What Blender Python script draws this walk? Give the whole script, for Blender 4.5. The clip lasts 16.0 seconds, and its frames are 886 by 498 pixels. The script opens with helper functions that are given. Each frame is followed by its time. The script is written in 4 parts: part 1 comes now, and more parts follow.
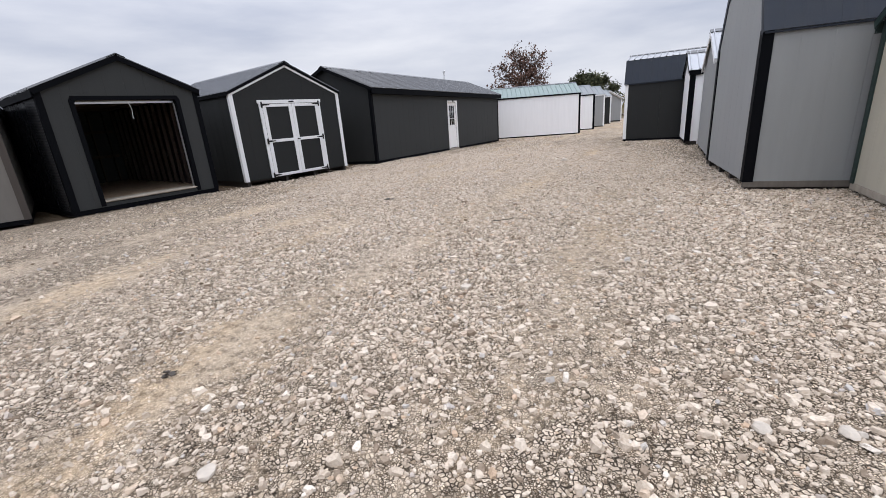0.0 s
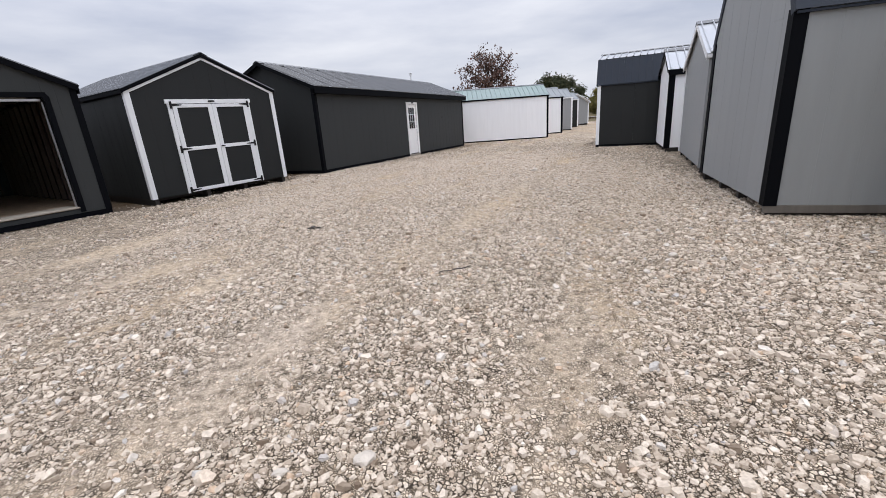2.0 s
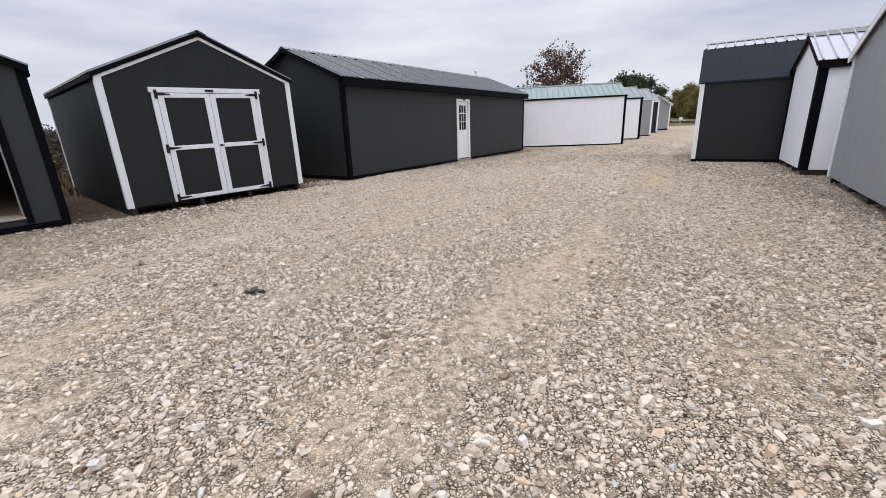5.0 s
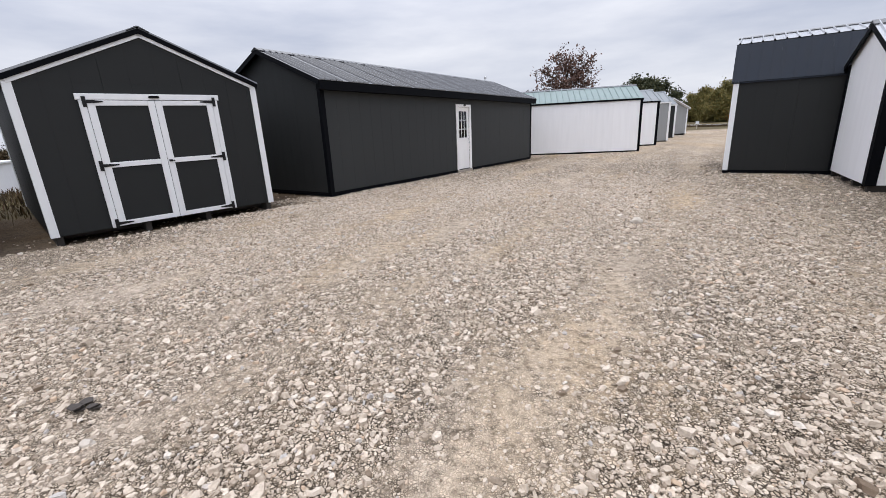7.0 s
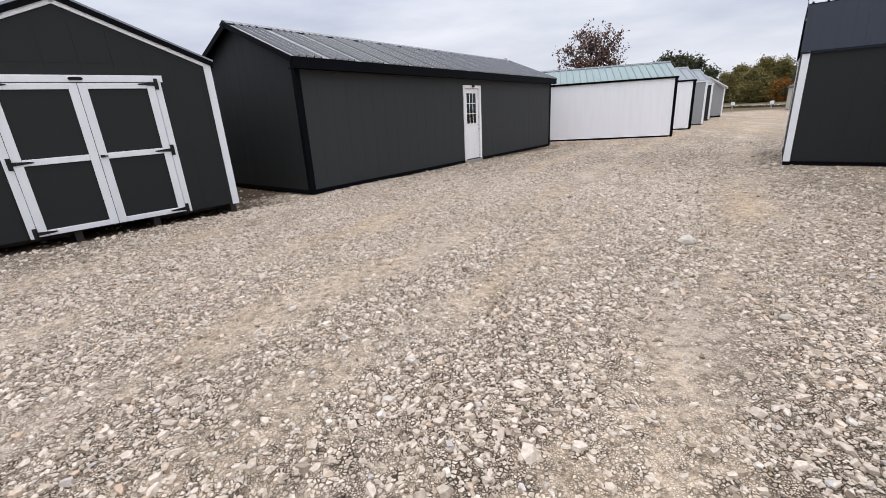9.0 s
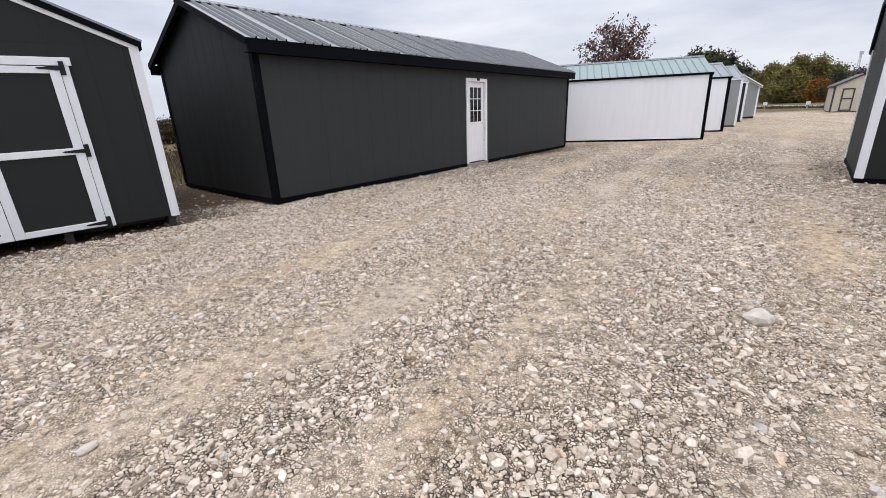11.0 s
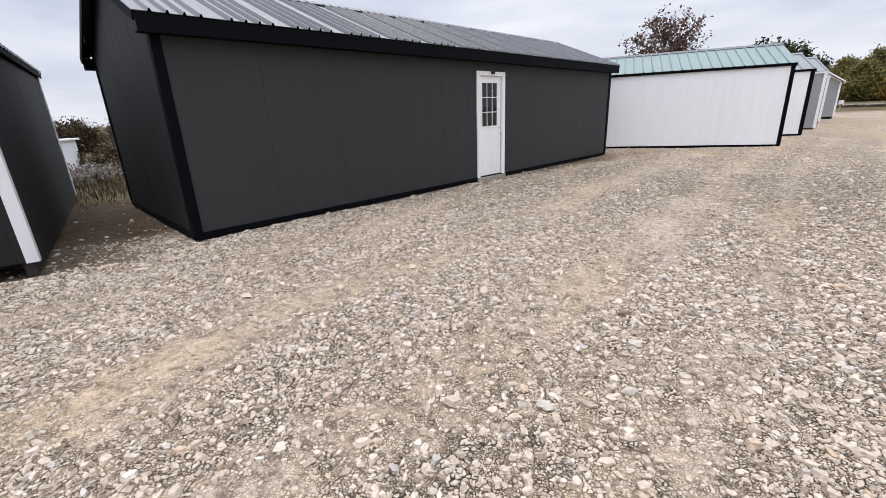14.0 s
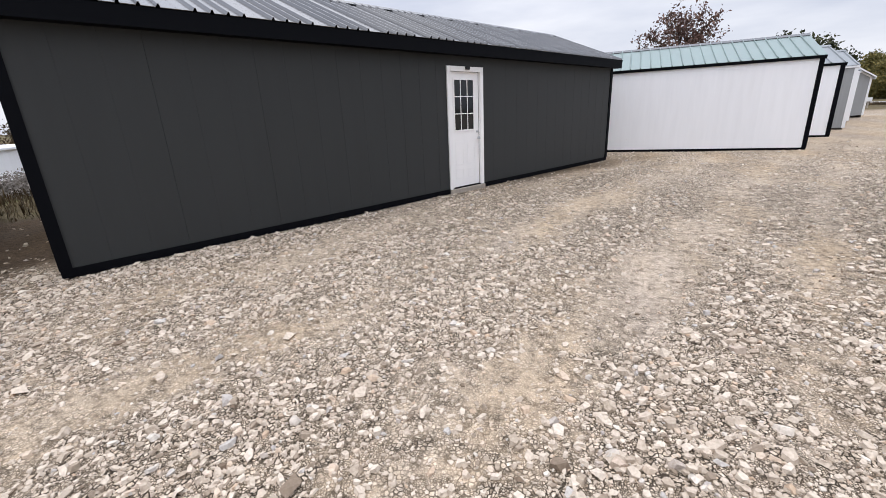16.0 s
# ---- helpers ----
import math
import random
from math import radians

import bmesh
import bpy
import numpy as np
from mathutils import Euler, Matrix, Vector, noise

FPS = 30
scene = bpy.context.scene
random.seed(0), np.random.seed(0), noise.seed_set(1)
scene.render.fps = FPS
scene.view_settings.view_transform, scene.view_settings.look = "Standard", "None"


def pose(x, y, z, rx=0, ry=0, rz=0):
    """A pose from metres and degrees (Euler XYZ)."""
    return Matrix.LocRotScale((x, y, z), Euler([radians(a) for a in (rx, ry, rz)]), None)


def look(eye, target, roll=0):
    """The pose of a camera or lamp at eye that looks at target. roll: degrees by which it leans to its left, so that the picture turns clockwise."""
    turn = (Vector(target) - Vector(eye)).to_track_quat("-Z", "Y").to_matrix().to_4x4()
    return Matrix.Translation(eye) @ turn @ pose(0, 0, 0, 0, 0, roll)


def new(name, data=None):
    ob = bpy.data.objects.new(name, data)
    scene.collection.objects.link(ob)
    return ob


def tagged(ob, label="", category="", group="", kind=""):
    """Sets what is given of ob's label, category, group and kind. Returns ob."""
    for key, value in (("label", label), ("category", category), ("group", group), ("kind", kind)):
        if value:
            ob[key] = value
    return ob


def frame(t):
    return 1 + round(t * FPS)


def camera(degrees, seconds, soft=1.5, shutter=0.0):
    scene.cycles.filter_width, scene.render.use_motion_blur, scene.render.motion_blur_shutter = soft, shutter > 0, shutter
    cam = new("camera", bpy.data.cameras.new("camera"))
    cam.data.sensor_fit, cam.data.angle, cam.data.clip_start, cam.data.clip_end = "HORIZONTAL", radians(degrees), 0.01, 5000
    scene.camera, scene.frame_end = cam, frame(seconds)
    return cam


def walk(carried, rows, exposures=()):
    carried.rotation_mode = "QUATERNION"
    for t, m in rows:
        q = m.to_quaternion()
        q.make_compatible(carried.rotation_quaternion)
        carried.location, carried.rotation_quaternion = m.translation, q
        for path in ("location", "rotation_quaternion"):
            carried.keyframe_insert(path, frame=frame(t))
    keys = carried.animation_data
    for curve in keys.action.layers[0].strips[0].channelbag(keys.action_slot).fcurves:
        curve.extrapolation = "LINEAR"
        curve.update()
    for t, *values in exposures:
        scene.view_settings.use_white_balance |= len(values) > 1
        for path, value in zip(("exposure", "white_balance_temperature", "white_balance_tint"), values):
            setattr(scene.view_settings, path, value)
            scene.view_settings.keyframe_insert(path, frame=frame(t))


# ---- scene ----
cam = camera(93.2, 16.0, 0.75)
METRES, EYE, TILT, LEAN, TURN = 14.3, 1.5, 0.0, 0.0, 0.0
ROWS = [
    (0.0, 0.0, 0.0, 0.0, -1.31, -17.48, 4.16),
    (0.5, 0.0103, 0.0365, -0.0007, -3.16, -17.88, 4.07),
    (1.0, 0.0178, 0.0686, -0.0022, -4.75, -17.94, 3.92),
    (1.5, 0.025, 0.0998, -0.0004, -5.68, -17.84, 3.96),
    (2.0, 0.0346, 0.1339, -0.0003, -5.42, -17.46, 3.98),
    (2.5, 0.0386, 0.1678, -0.0019, -4.23, -17.12, 3.9),
    (3.0, 0.0449, 0.1991, -0.0004, -2.51, -17.07, 3.62),
    (3.5, 0.053, 0.233, 0.0005, -0.82, -17.43, 3.25),
    (4.0, 0.0593, 0.2662, 0.0002, 0.48, -17.74, 2.85),
    (6.5, 0.0955, 0.4151, 0.0033, 4.8, -16.2, 2.37),
    (7.0, 0.1004, 0.443, 0.0033, 4.23, -16.37, 2.89),
    (7.5, 0.1098, 0.4737, 0.0037, 3.79, -16.8, 3.55),
    (8.0, 0.1132, 0.5032, 0.0034, 4.08, -17.38, 3.93),
    (8.5, 0.1187, 0.533, 0.0023, 5.42, -17.87, 3.86),
    (11.0, 0.1468, 0.6825, 0.0027, 9.25, -18.73, 2.49),
    (11.5, 0.1553, 0.7119, 0.0021, 9.46, -18.54, 2.82),
    (12.0, 0.1611, 0.7433, 0.0018, 10.33, -18.56, 2.77),
    (12.5, 0.164, 0.7733, 0.0025, 11.74, -18.62, 2.62),
    (13.0, 0.168, 0.8038, 0.0018, 13.21, -18.74, 2.49),
    (13.5, 0.1682, 0.8362, -0.0001, 14.2, -18.63, 2.55),
    (14.0, 0.1723, 0.8642, 0.0012, 14.35, -18.49, 2.7),
    (14.5, 0.1817, 0.8929, 0.002, 13.91, -18.5, 2.87),
    (15.0, 0.1903, 0.9213, -0.0007, 13.0, -18.72, 2.98),
    (15.5, 0.201, 0.948, -0.0014, 13.74, -18.98, 3.05),
    (16.0, 0.2097, 0.9739, -0.0, 16.0, -18.44, 3.0),
]
walk(cam, [(t, pose(0, 0, EYE, TILT, LEAN, TURN) @ pose(METRES * x, METRES * y, METRES * z, 90 + pitch, roll, yaw)) for t, x, y, z, yaw, pitch, roll in ROWS], exposures=((0.0, 0.3), (8.0, 0.35), (16.0, 0.45)))


# ---- world, sun ----
world = bpy.data.worlds.new("overcast_sky")
scene.world = world
world.use_nodes = True
wn, wl = world.node_tree.nodes, world.node_tree.links
sky = wn.new("ShaderNodeTexSky")
sky.sky_type, sky.sun_disc = "NISHITA", False
sky.sun_elevation, sky.sun_rotation = radians(77), radians(194)
coord = wn.new("ShaderNodeTexCoord")
stretch = wn.new("ShaderNodeMapping")
stretch.inputs["Scale"].default_value = (1.0, 1.0, 4.5)
cloud = wn.new("ShaderNodeTexNoise")
cloud.inputs["Scale"].default_value, cloud.inputs["Detail"].default_value = 2.1, 7
cloud.inputs["Roughness"].default_value = 0.52
cramp = wn.new("ShaderNodeValToRGB")
cramp.color_ramp.elements[0].position, cramp.color_ramp.elements[0].color = 0.33, (5.6, 6.0, 7.3, 1)
cramp.color_ramp.elements[1].position, cramp.color_ramp.elements[1].color = 0.68, (9.4, 9.5, 10.2, 1)
mixs = wn.new("ShaderNodeMixRGB")
mixs.inputs[0].default_value = 0.9
wl.new(coord.outputs["Generated"], stretch.inputs["Vector"])
wl.new(stretch.outputs["Vector"], cloud.inputs["Vector"])
wl.new(cloud.outputs["Fac"], cramp.inputs["Fac"])
wl.new(sky.outputs["Color"], mixs.inputs[1])
wl.new(cramp.outputs["Color"], mixs.inputs[2])
sep = wn.new("ShaderNodeSeparateXYZ")
rise = wn.new("ShaderNodeMapRange")
rise.interpolation_type = "SMOOTHSTEP"
rise.inputs["From Min"].default_value, rise.inputs["From Max"].default_value = 0.1, 1.0
rise.inputs["To Min"].default_value, rise.inputs["To Max"].default_value = 1.0, 2.5
gain = wn.new("ShaderNodeMixRGB")
gain.blend_type = "MULTIPLY"
gain.inputs[0].default_value = 1.0
wl.new(coord.outputs["Generated"], sep.inputs["Vector"])
wl.new(sep.outputs["Z"], rise.inputs["Value"])
wl.new(mixs.outputs["Color"], gain.inputs[1])
wl.new(rise.outputs["Result"], gain.inputs[2])
wl.new(gain.outputs["Color"], wn["Background"].inputs["Color"])
wn["Background"].inputs["Strength"].default_value = 0.078
sun = new("sun", bpy.data.lights.new("sun", "SUN"))
sun.data.energy, sun.data.angle, sun.data.color = 0.8, radians(25), (1.0, 0.95, 0.88)
sun.matrix_world = look((-0.5, -2.0, 9), (0, 0, 0))


# ---- materials ----
def node_mat(name, rough=0.6, metal=0.0):
    m = bpy.data.materials.new(name)
    m.use_nodes = True
    n, l = m.node_tree.nodes, m.node_tree.links
    b = n["Principled BSDF"]
    b.inputs["Roughness"].default_value, b.inputs["Metallic"].default_value = rough, metal
    return m, n, l, b


def noise_node(n, l, scale, detail=4, vec=None, rough=0.55):
    t = n.new("ShaderNodeTexNoise")
    t.inputs["Scale"].default_value, t.inputs["Detail"].default_value = scale, detail
    t.inputs["Roughness"].default_value = rough
    if vec is not None:
        l.new(vec, t.inputs["Vector"])
    return t


def ramp(n, l, src, stops):
    r = n.new("ShaderNodeValToRGB")
    e = r.color_ramp.elements
    while len(e) < len(stops):
        e.new(0.5)
    for el, (p, c) in zip(e, stops):
        el.position, el.color = p, (*c, 1)
    l.new(src, r.inputs["Fac"])
    return r


def scaled(c, k):
    return tuple(min(1, v * k) for v in c)


def coat(name, colour, rough=0.55, vary=0.07, grain=40.0, bump=0.1, metal=0.0, streak=6.0, spec=0.5):
    """Paint or stained timber: faint blotches, vertical streaks, fine grain relief."""
    m, n, l, b = node_mat(name, rough, metal)
    b.inputs["Specular IOR Level"].default_value = spec
    tc = n.new("ShaderNodeTexCoord")
    mp = n.new("ShaderNodeMapping")
    mp.inputs["Scale"].default_value = (1, 1, 0.12)
    l.new(tc.outputs["Object"], mp.inputs["Vector"])
    big = noise_node(n, l, streak, 5, mp.outputs["Vector"])
    r = ramp(n, l, big.outputs["Fac"], [(0.25, scaled(colour, 1 - vary)), (0.75, scaled(colour, 1 + vary))])
    info = n.new("ShaderNodeObjectInfo")
    mr = n.new("ShaderNodeMapRange")
    mr.inputs["To Min"].default_value, mr.inputs["To Max"].default_value = 0.98, 1.02
    l.new(info.outputs["Random"], mr.inputs["Value"])
    hs = n.new("ShaderNodeHueSaturation")
    l.new(mr.outputs["Result"], hs.inputs["Value"])
    l.new(r.outputs["Color"], hs.inputs["Color"])
    l.new(hs.outputs["Color"], b.inputs["Base Color"])
    mp2 = n.new("ShaderNodeMapping")
    mp2.inputs["Scale"].default_value = (1, 1, 0.1)
    l.new(tc.outputs["Object"], mp2.inputs["Vector"])
    fine = noise_node(n, l, grain, 6, mp2.outputs["Vector"])
    bp = n.new("ShaderNodeBump")
    bp.inputs["Strength"].default_value, bp.inputs["Distance"].default_value = bump, 0.01
    l.new(fine.outputs["Fac"], bp.inputs["Height"])
    l.new(bp.outputs["Normal"], b.inputs["Normal"])
    rr = n.new("ShaderNodeMapRange")
    rr.inputs["To Min"].default_value, rr.inputs["To Max"].default_value = rough - min(0.1, 0.25 * rough), min(1, rough + min(0.1, 0.25 * rough))
    l.new(big.outputs["Fac"], rr.inputs["Value"])
    l.new(rr.outputs["Result"], b.inputs["Roughness"])
    return m


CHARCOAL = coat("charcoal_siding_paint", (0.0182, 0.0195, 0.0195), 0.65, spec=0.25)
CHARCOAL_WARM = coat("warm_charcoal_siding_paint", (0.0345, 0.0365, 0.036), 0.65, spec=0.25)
BLACK = coat("black_trim_paint", (0.003, 0.0035, 0.005), 0.65, spec=0.06)
WHITE = coat("white_trim_paint", (0.78, 0.79, 0.80), 0.5, 0.04)
DOOR_WHITE = coat("warm_white_door_paint", (0.90, 0.885, 0.87), 0.45, 0.03)
WHITE_WALL = coat("white_siding_paint", (0.83, 0.835, 0.85), 0.6, 0.03)
GREY = coat("mid_grey_siding_paint", (0.26, 0.27, 0.273), 0.6, 0.06)
STONE_GREY = coat("stone_grey_siding_paint", (0.135, 0.14, 0.145), 0.6, 0.08)
TAUPE = coat("taupe_siding_paint", (0.15, 0.14, 0.125), 0.6, 0.08)
CREAM = coat("cream_siding_paint", (0.47, 0.44, 0.36), 0.6, 0.06)
GREEN = coat("dark_green_trim_paint", (0.012, 0.03, 0.026), 0.5)
BROWN = coat("brown_trim_paint", (0.05, 0.04, 0.033), 0.6)
BLACK_METAL = coat("black_roof_metal", (0.010, 0.011, 0.014), 0.13, 0.1, 8, 0.03, 0.0, 2.0, 0.5)
BLACK_SHEET = coat("black_ribbed_wall_sheet", (0.004, 0.0045, 0.006), 0.28, 0.1, 8, 0.03, 0.0, 2.0, 0.35)
NAVY_METAL = coat("navy_roof_metal", (0.016, 0.022, 0.036), 0.22, 0.12, 8, 0.03, 0.0, 2.0, 0.7)
NAVY_MATT = coat("navy_shingle_paint", (0.012, 0.018, 0.03), 0.75, 0.15, 60, 0.3)
MINT_METAL = coat("pale_green_roof_metal", (0.20, 0.265, 0.255), 0.4, 0.08, 8, 0.03, 0.0, 2.0, 0.6)
# pale silver paints the sky's sheen into the colour of darker roofs
ROOF_SHEEN = coat("sky_sheen_roof_metal", (0.46, 0.475, 0.50), 0.3, 0.06, 8, 0.03, 0.5, 2.0, 0.6)
GREY_METAL = coat("grey_roof_metal", (0.17, 0.19, 0.20), 0.4, 0.08, 8, 0.03, 0.0, 2.0, 0.6)
BARE_METAL = coat("bright_bare_metal", (0.6, 0.61, 0.62), 0.35, 0.05, 20, 0.03, 0.9)
IRON = coat("black_iron", (0.008, 0.008, 0.009), 0.45, 0.1, 80, 0.1, 0.3)
TIMBER = coat("raw_timber", (0.30, 0.22, 0.145), 0.75, 0.3, 25, 0.3)
# darkened so that its colour carries the shade under the sheds
DARK_TIMBER = coat("weathered_shaded_skid_timber", (0.035, 0.03, 0.026), 0.85, 0.3, 25, 0.4)
PALE_TIMBER = coat("weathered_pale_timber", (0.34, 0.30, 0.25), 0.85, 0.25, 25, 0.4)
GREY_TIMBER = coat("weathered_grey_timber", (0.13, 0.115, 0.10), 0.85, 0.25, 25, 0.4)
# timber colour lowered to paint in the shade inside the open shed
INNER = coat("shaded_inner_board", (0.055, 0.036, 0.026), 0.85, 0.3, 25, 0.3)


def glass_mat():
    m, n, l, b = node_mat("window_glass", 0.04)
    b.inputs["Base Color"].default_value = (0.012, 0.014, 0.016, 1)
    b.inputs["Specular IOR Level"].default_value = 0.35
    return m


GLASS = glass_mat()
BLACK_METAL.node_tree.nodes["Principled BSDF"].inputs["IOR"].default_value = 2.2
for rm in (NAVY_METAL, GREY_METAL):
    rm.node_tree.nodes["Principled BSDF"].inputs["IOR"].default_value = 1.8


# ---- mesh helpers ----
def part(name, mesh, material, parent, label=""):
    """Links a mesh (or bmesh) as one object under a thing or a part."""
    if isinstance(mesh, bmesh.types.BMesh):
        me = bpy.data.meshes.new(name)
        mesh.to_mesh(me)
        mesh.free()
        mesh = me
    if not mesh.materials:
        mesh.materials.append(material)
    ob = new(name, mesh)
    ob.parent = parent
    if label:
        ob["label"] = label
    return ob


def raw(name, verts, faces):
    me = bpy.data.meshes.new(name)
    me.from_pydata([tuple(v) for v in verts], [], faces)
    bm = bmesh.new()
    bm.from_mesh(me)
    bmesh.ops.recalc_face_normals(bm, faces=bm.faces)
    bm.to_mesh(me)
    bm.free()
    return me


def block(x0, x1, y0, y1, z0, z1, bevel=0.004):
    bm = bmesh.new()
    bmesh.ops.create_cube(bm, size=1)
    bmesh.ops.transform(bm, verts=bm.verts, matrix=Matrix.Translation(((x0 + x1) / 2, (y0 + y1) / 2, (z0 + z1) / 2)) @ Matrix.Diagonal((x1 - x0, y1 - y0, z1 - z0, 1)))
    if bevel:
        bmesh.ops.bevel(bm, geom=bm.edges[:], offset=bevel, segments=1, affect="EDGES")
    return bm


def beam(a, b, side, thick, up, wide, bevel=0.004):
    """A board from a to b: thick along side, wide along up (given vectors, centre line on a-b)."""
    a, b = Vector(a), Vector(b)
    y = (b - a).normalized()
    x = (Vector(side) - y * y.dot(Vector(side))).normalized()
    z = x.cross(y)
    if z.dot(Vector(up)) < 0:
        z = -z
    m = Matrix.Translation((a + b) / 2) @ Matrix((x, y, z)).transposed().to_4x4()
    L = (b - a).length
    bm = block(-thick / 2, thick / 2, -L / 2, L / 2, -wide / 2, wide / 2, bevel)
    bmesh.ops.transform(bm, verts=bm.verts, matrix=m)
    bmesh.ops.recalc_face_normals(bm, faces=bm.faces)
    return bm


def top_at(profile, x):
    for (xa, za), (xb, zb) in zip(profile, profile[1:]):
        if xa - 1e-6 <= x <= xb + 1e-6:
            return za + (zb - za) * (x - xa) / max(1e-9, xb - xa)
    return profile[-1][1]


def siding(u0, u1, zb, top, breaks, ribbed=False, thick=0.06, groove=0.002):
    """Verts and faces of one siding panel in (u, depth, z): grooved boards or ribbed sheet; top(u) gives its height."""
    us = {}
    step, half = (0.076, 0.014) if ribbed else (0.4066, 0.002)
    cut = 0.014 if ribbed else groove
    k = math.ceil((u0 + 0.02) / step)
    us[u0], us[u1] = 0.0, 0.0
    while k * step < u1 - 0.02:
        g = k * step
        us[g - half - (0.012 if ribbed else 0.002)], us[g - half], us[g + half] = 0.0, cut, cut
        us[g + half + (0.012 if ribbed else 0.002)] = 0.0
        k += 1
    for q in breaks:
        if u0 + 0.003 < q < u1 - 0.003 and all(abs(q - w) > 0.002 for w in us):
            near = min(us, key=lambda w: abs(w - q))
            us[q] = us[near] if abs(near - q) < half else 0.0
    keys = sorted(us)
    v, f = [], []
    for u in keys:
        t, d = top(u), us[u]
        v += [(u, d, zb), (u, d, t), (u, thick, zb), (u, thick, t)]
    for i in range(len(keys) - 1):
        a, c = 4 * i, 4 * i + 4
        f += [(a, c, c + 1, a + 1), (a + 2, a + 3, c + 3, c + 2), (a + 1, c + 1, c + 3, a + 3), (a, a + 2, c + 2, c)]
    e = 4 * (len(keys) - 1)
    f += [(0, 1, 3, 2), (e, e + 2, e + 3, e + 1)]
    return v, f


def wall(parent, p0, p1, zb, profile, material, ribbed=False, holes=(), wide=1.22, thick=0.06):
    """Siding panels along p0-p1 (outside to the right of it). holes: (u0, u1, z0, z1)."""
    p0, p1 = Vector(p0), Vector(p1)
    d = (p1 - p0).normalized()
    out = Vector((d.y, -d.x, 0))
    L = (p1 - p0).length
    cuts = {0.0, L}
    k = wide
    while k < L - 0.15:
        cuts.add(k)
        k += wide
    for h in holes:
        cuts = {c for c in cuts if not h[0] - 0.2 < c < h[1] + 0.2 or c in (0.0, L)} | {h[0], h[1]}
    cuts = sorted(cuts)
    brk = [x for x, z in profile]
    for a, b in zip(cuts, cuts[1:]):
        joint, groove = (0.0003, 0.0004) if material is WHITE_WALL else (0.0014, 0.002)
        ga, gb = a + joint, b - joint
        spans = [(zb, lambda u: top_at(profile, u))]
        for h in holes:
            if h[0] - 1e-6 <= a and b <= h[1] + 1e-6:
                spans = [(h[3], lambda u: top_at(profile, u))]
                if h[2] > zb + 0.02:
                    spans.append((zb, lambda u, hz=h[2]: hz))
        for z0, top in spans:
            v, f = siding(ga, gb, z0, top, brk, ribbed, thick, groove)
            vs = [p0 + d * u - out * dep + Vector((0, 0, z)) for u, dep, z in v]
            part("siding_panel", raw("siding_panel", vs, f), material, parent)


def roof_sheet(a, b, y0, y1, nrm, rib=0.2286, high=0.02):
    """A ribbed sheet from eave point a to ridge point b (x, z), y0 to y1; nrm is outward."""
    ys = [(y0, 0.0)]
    k = math.ceil((y0 + 0.03) / rib)
    while k * rib < y1 - 0.03:
        g = k * rib
        ys += [(g - 0.022, 0.0), (g - 0.007, high), (g + 0.007, high), (g + 0.022, 0.0)]
        k += 1
    ys.append((y1, 0.0))
    v, f = [], []
    for y, h in ys:
        for p in (a, b):
            v.append((p[0] + nrm[0] * h, y, p[1] + nrm[1] * h))
            v.append((p[0] + nrm[0] * (h - 0.006), y, p[1] + nrm[1] * (h - 0.006)))
    for i in range(len(ys) - 1):
        s, t = 4 * i, 4 * i + 4
        f += [(s, t, t + 2, s + 2), (s + 1, s + 3, t + 3, t + 1), (s, s + 1, t + 1, t), (s + 2, t + 2, t + 3, s + 3)]
    e = 4 * (len(ys) - 1)
    f += [(0, 2, 3, 1), (e, e + 1, e + 3, e + 2)]
    return raw("roof_sheet", v, f)


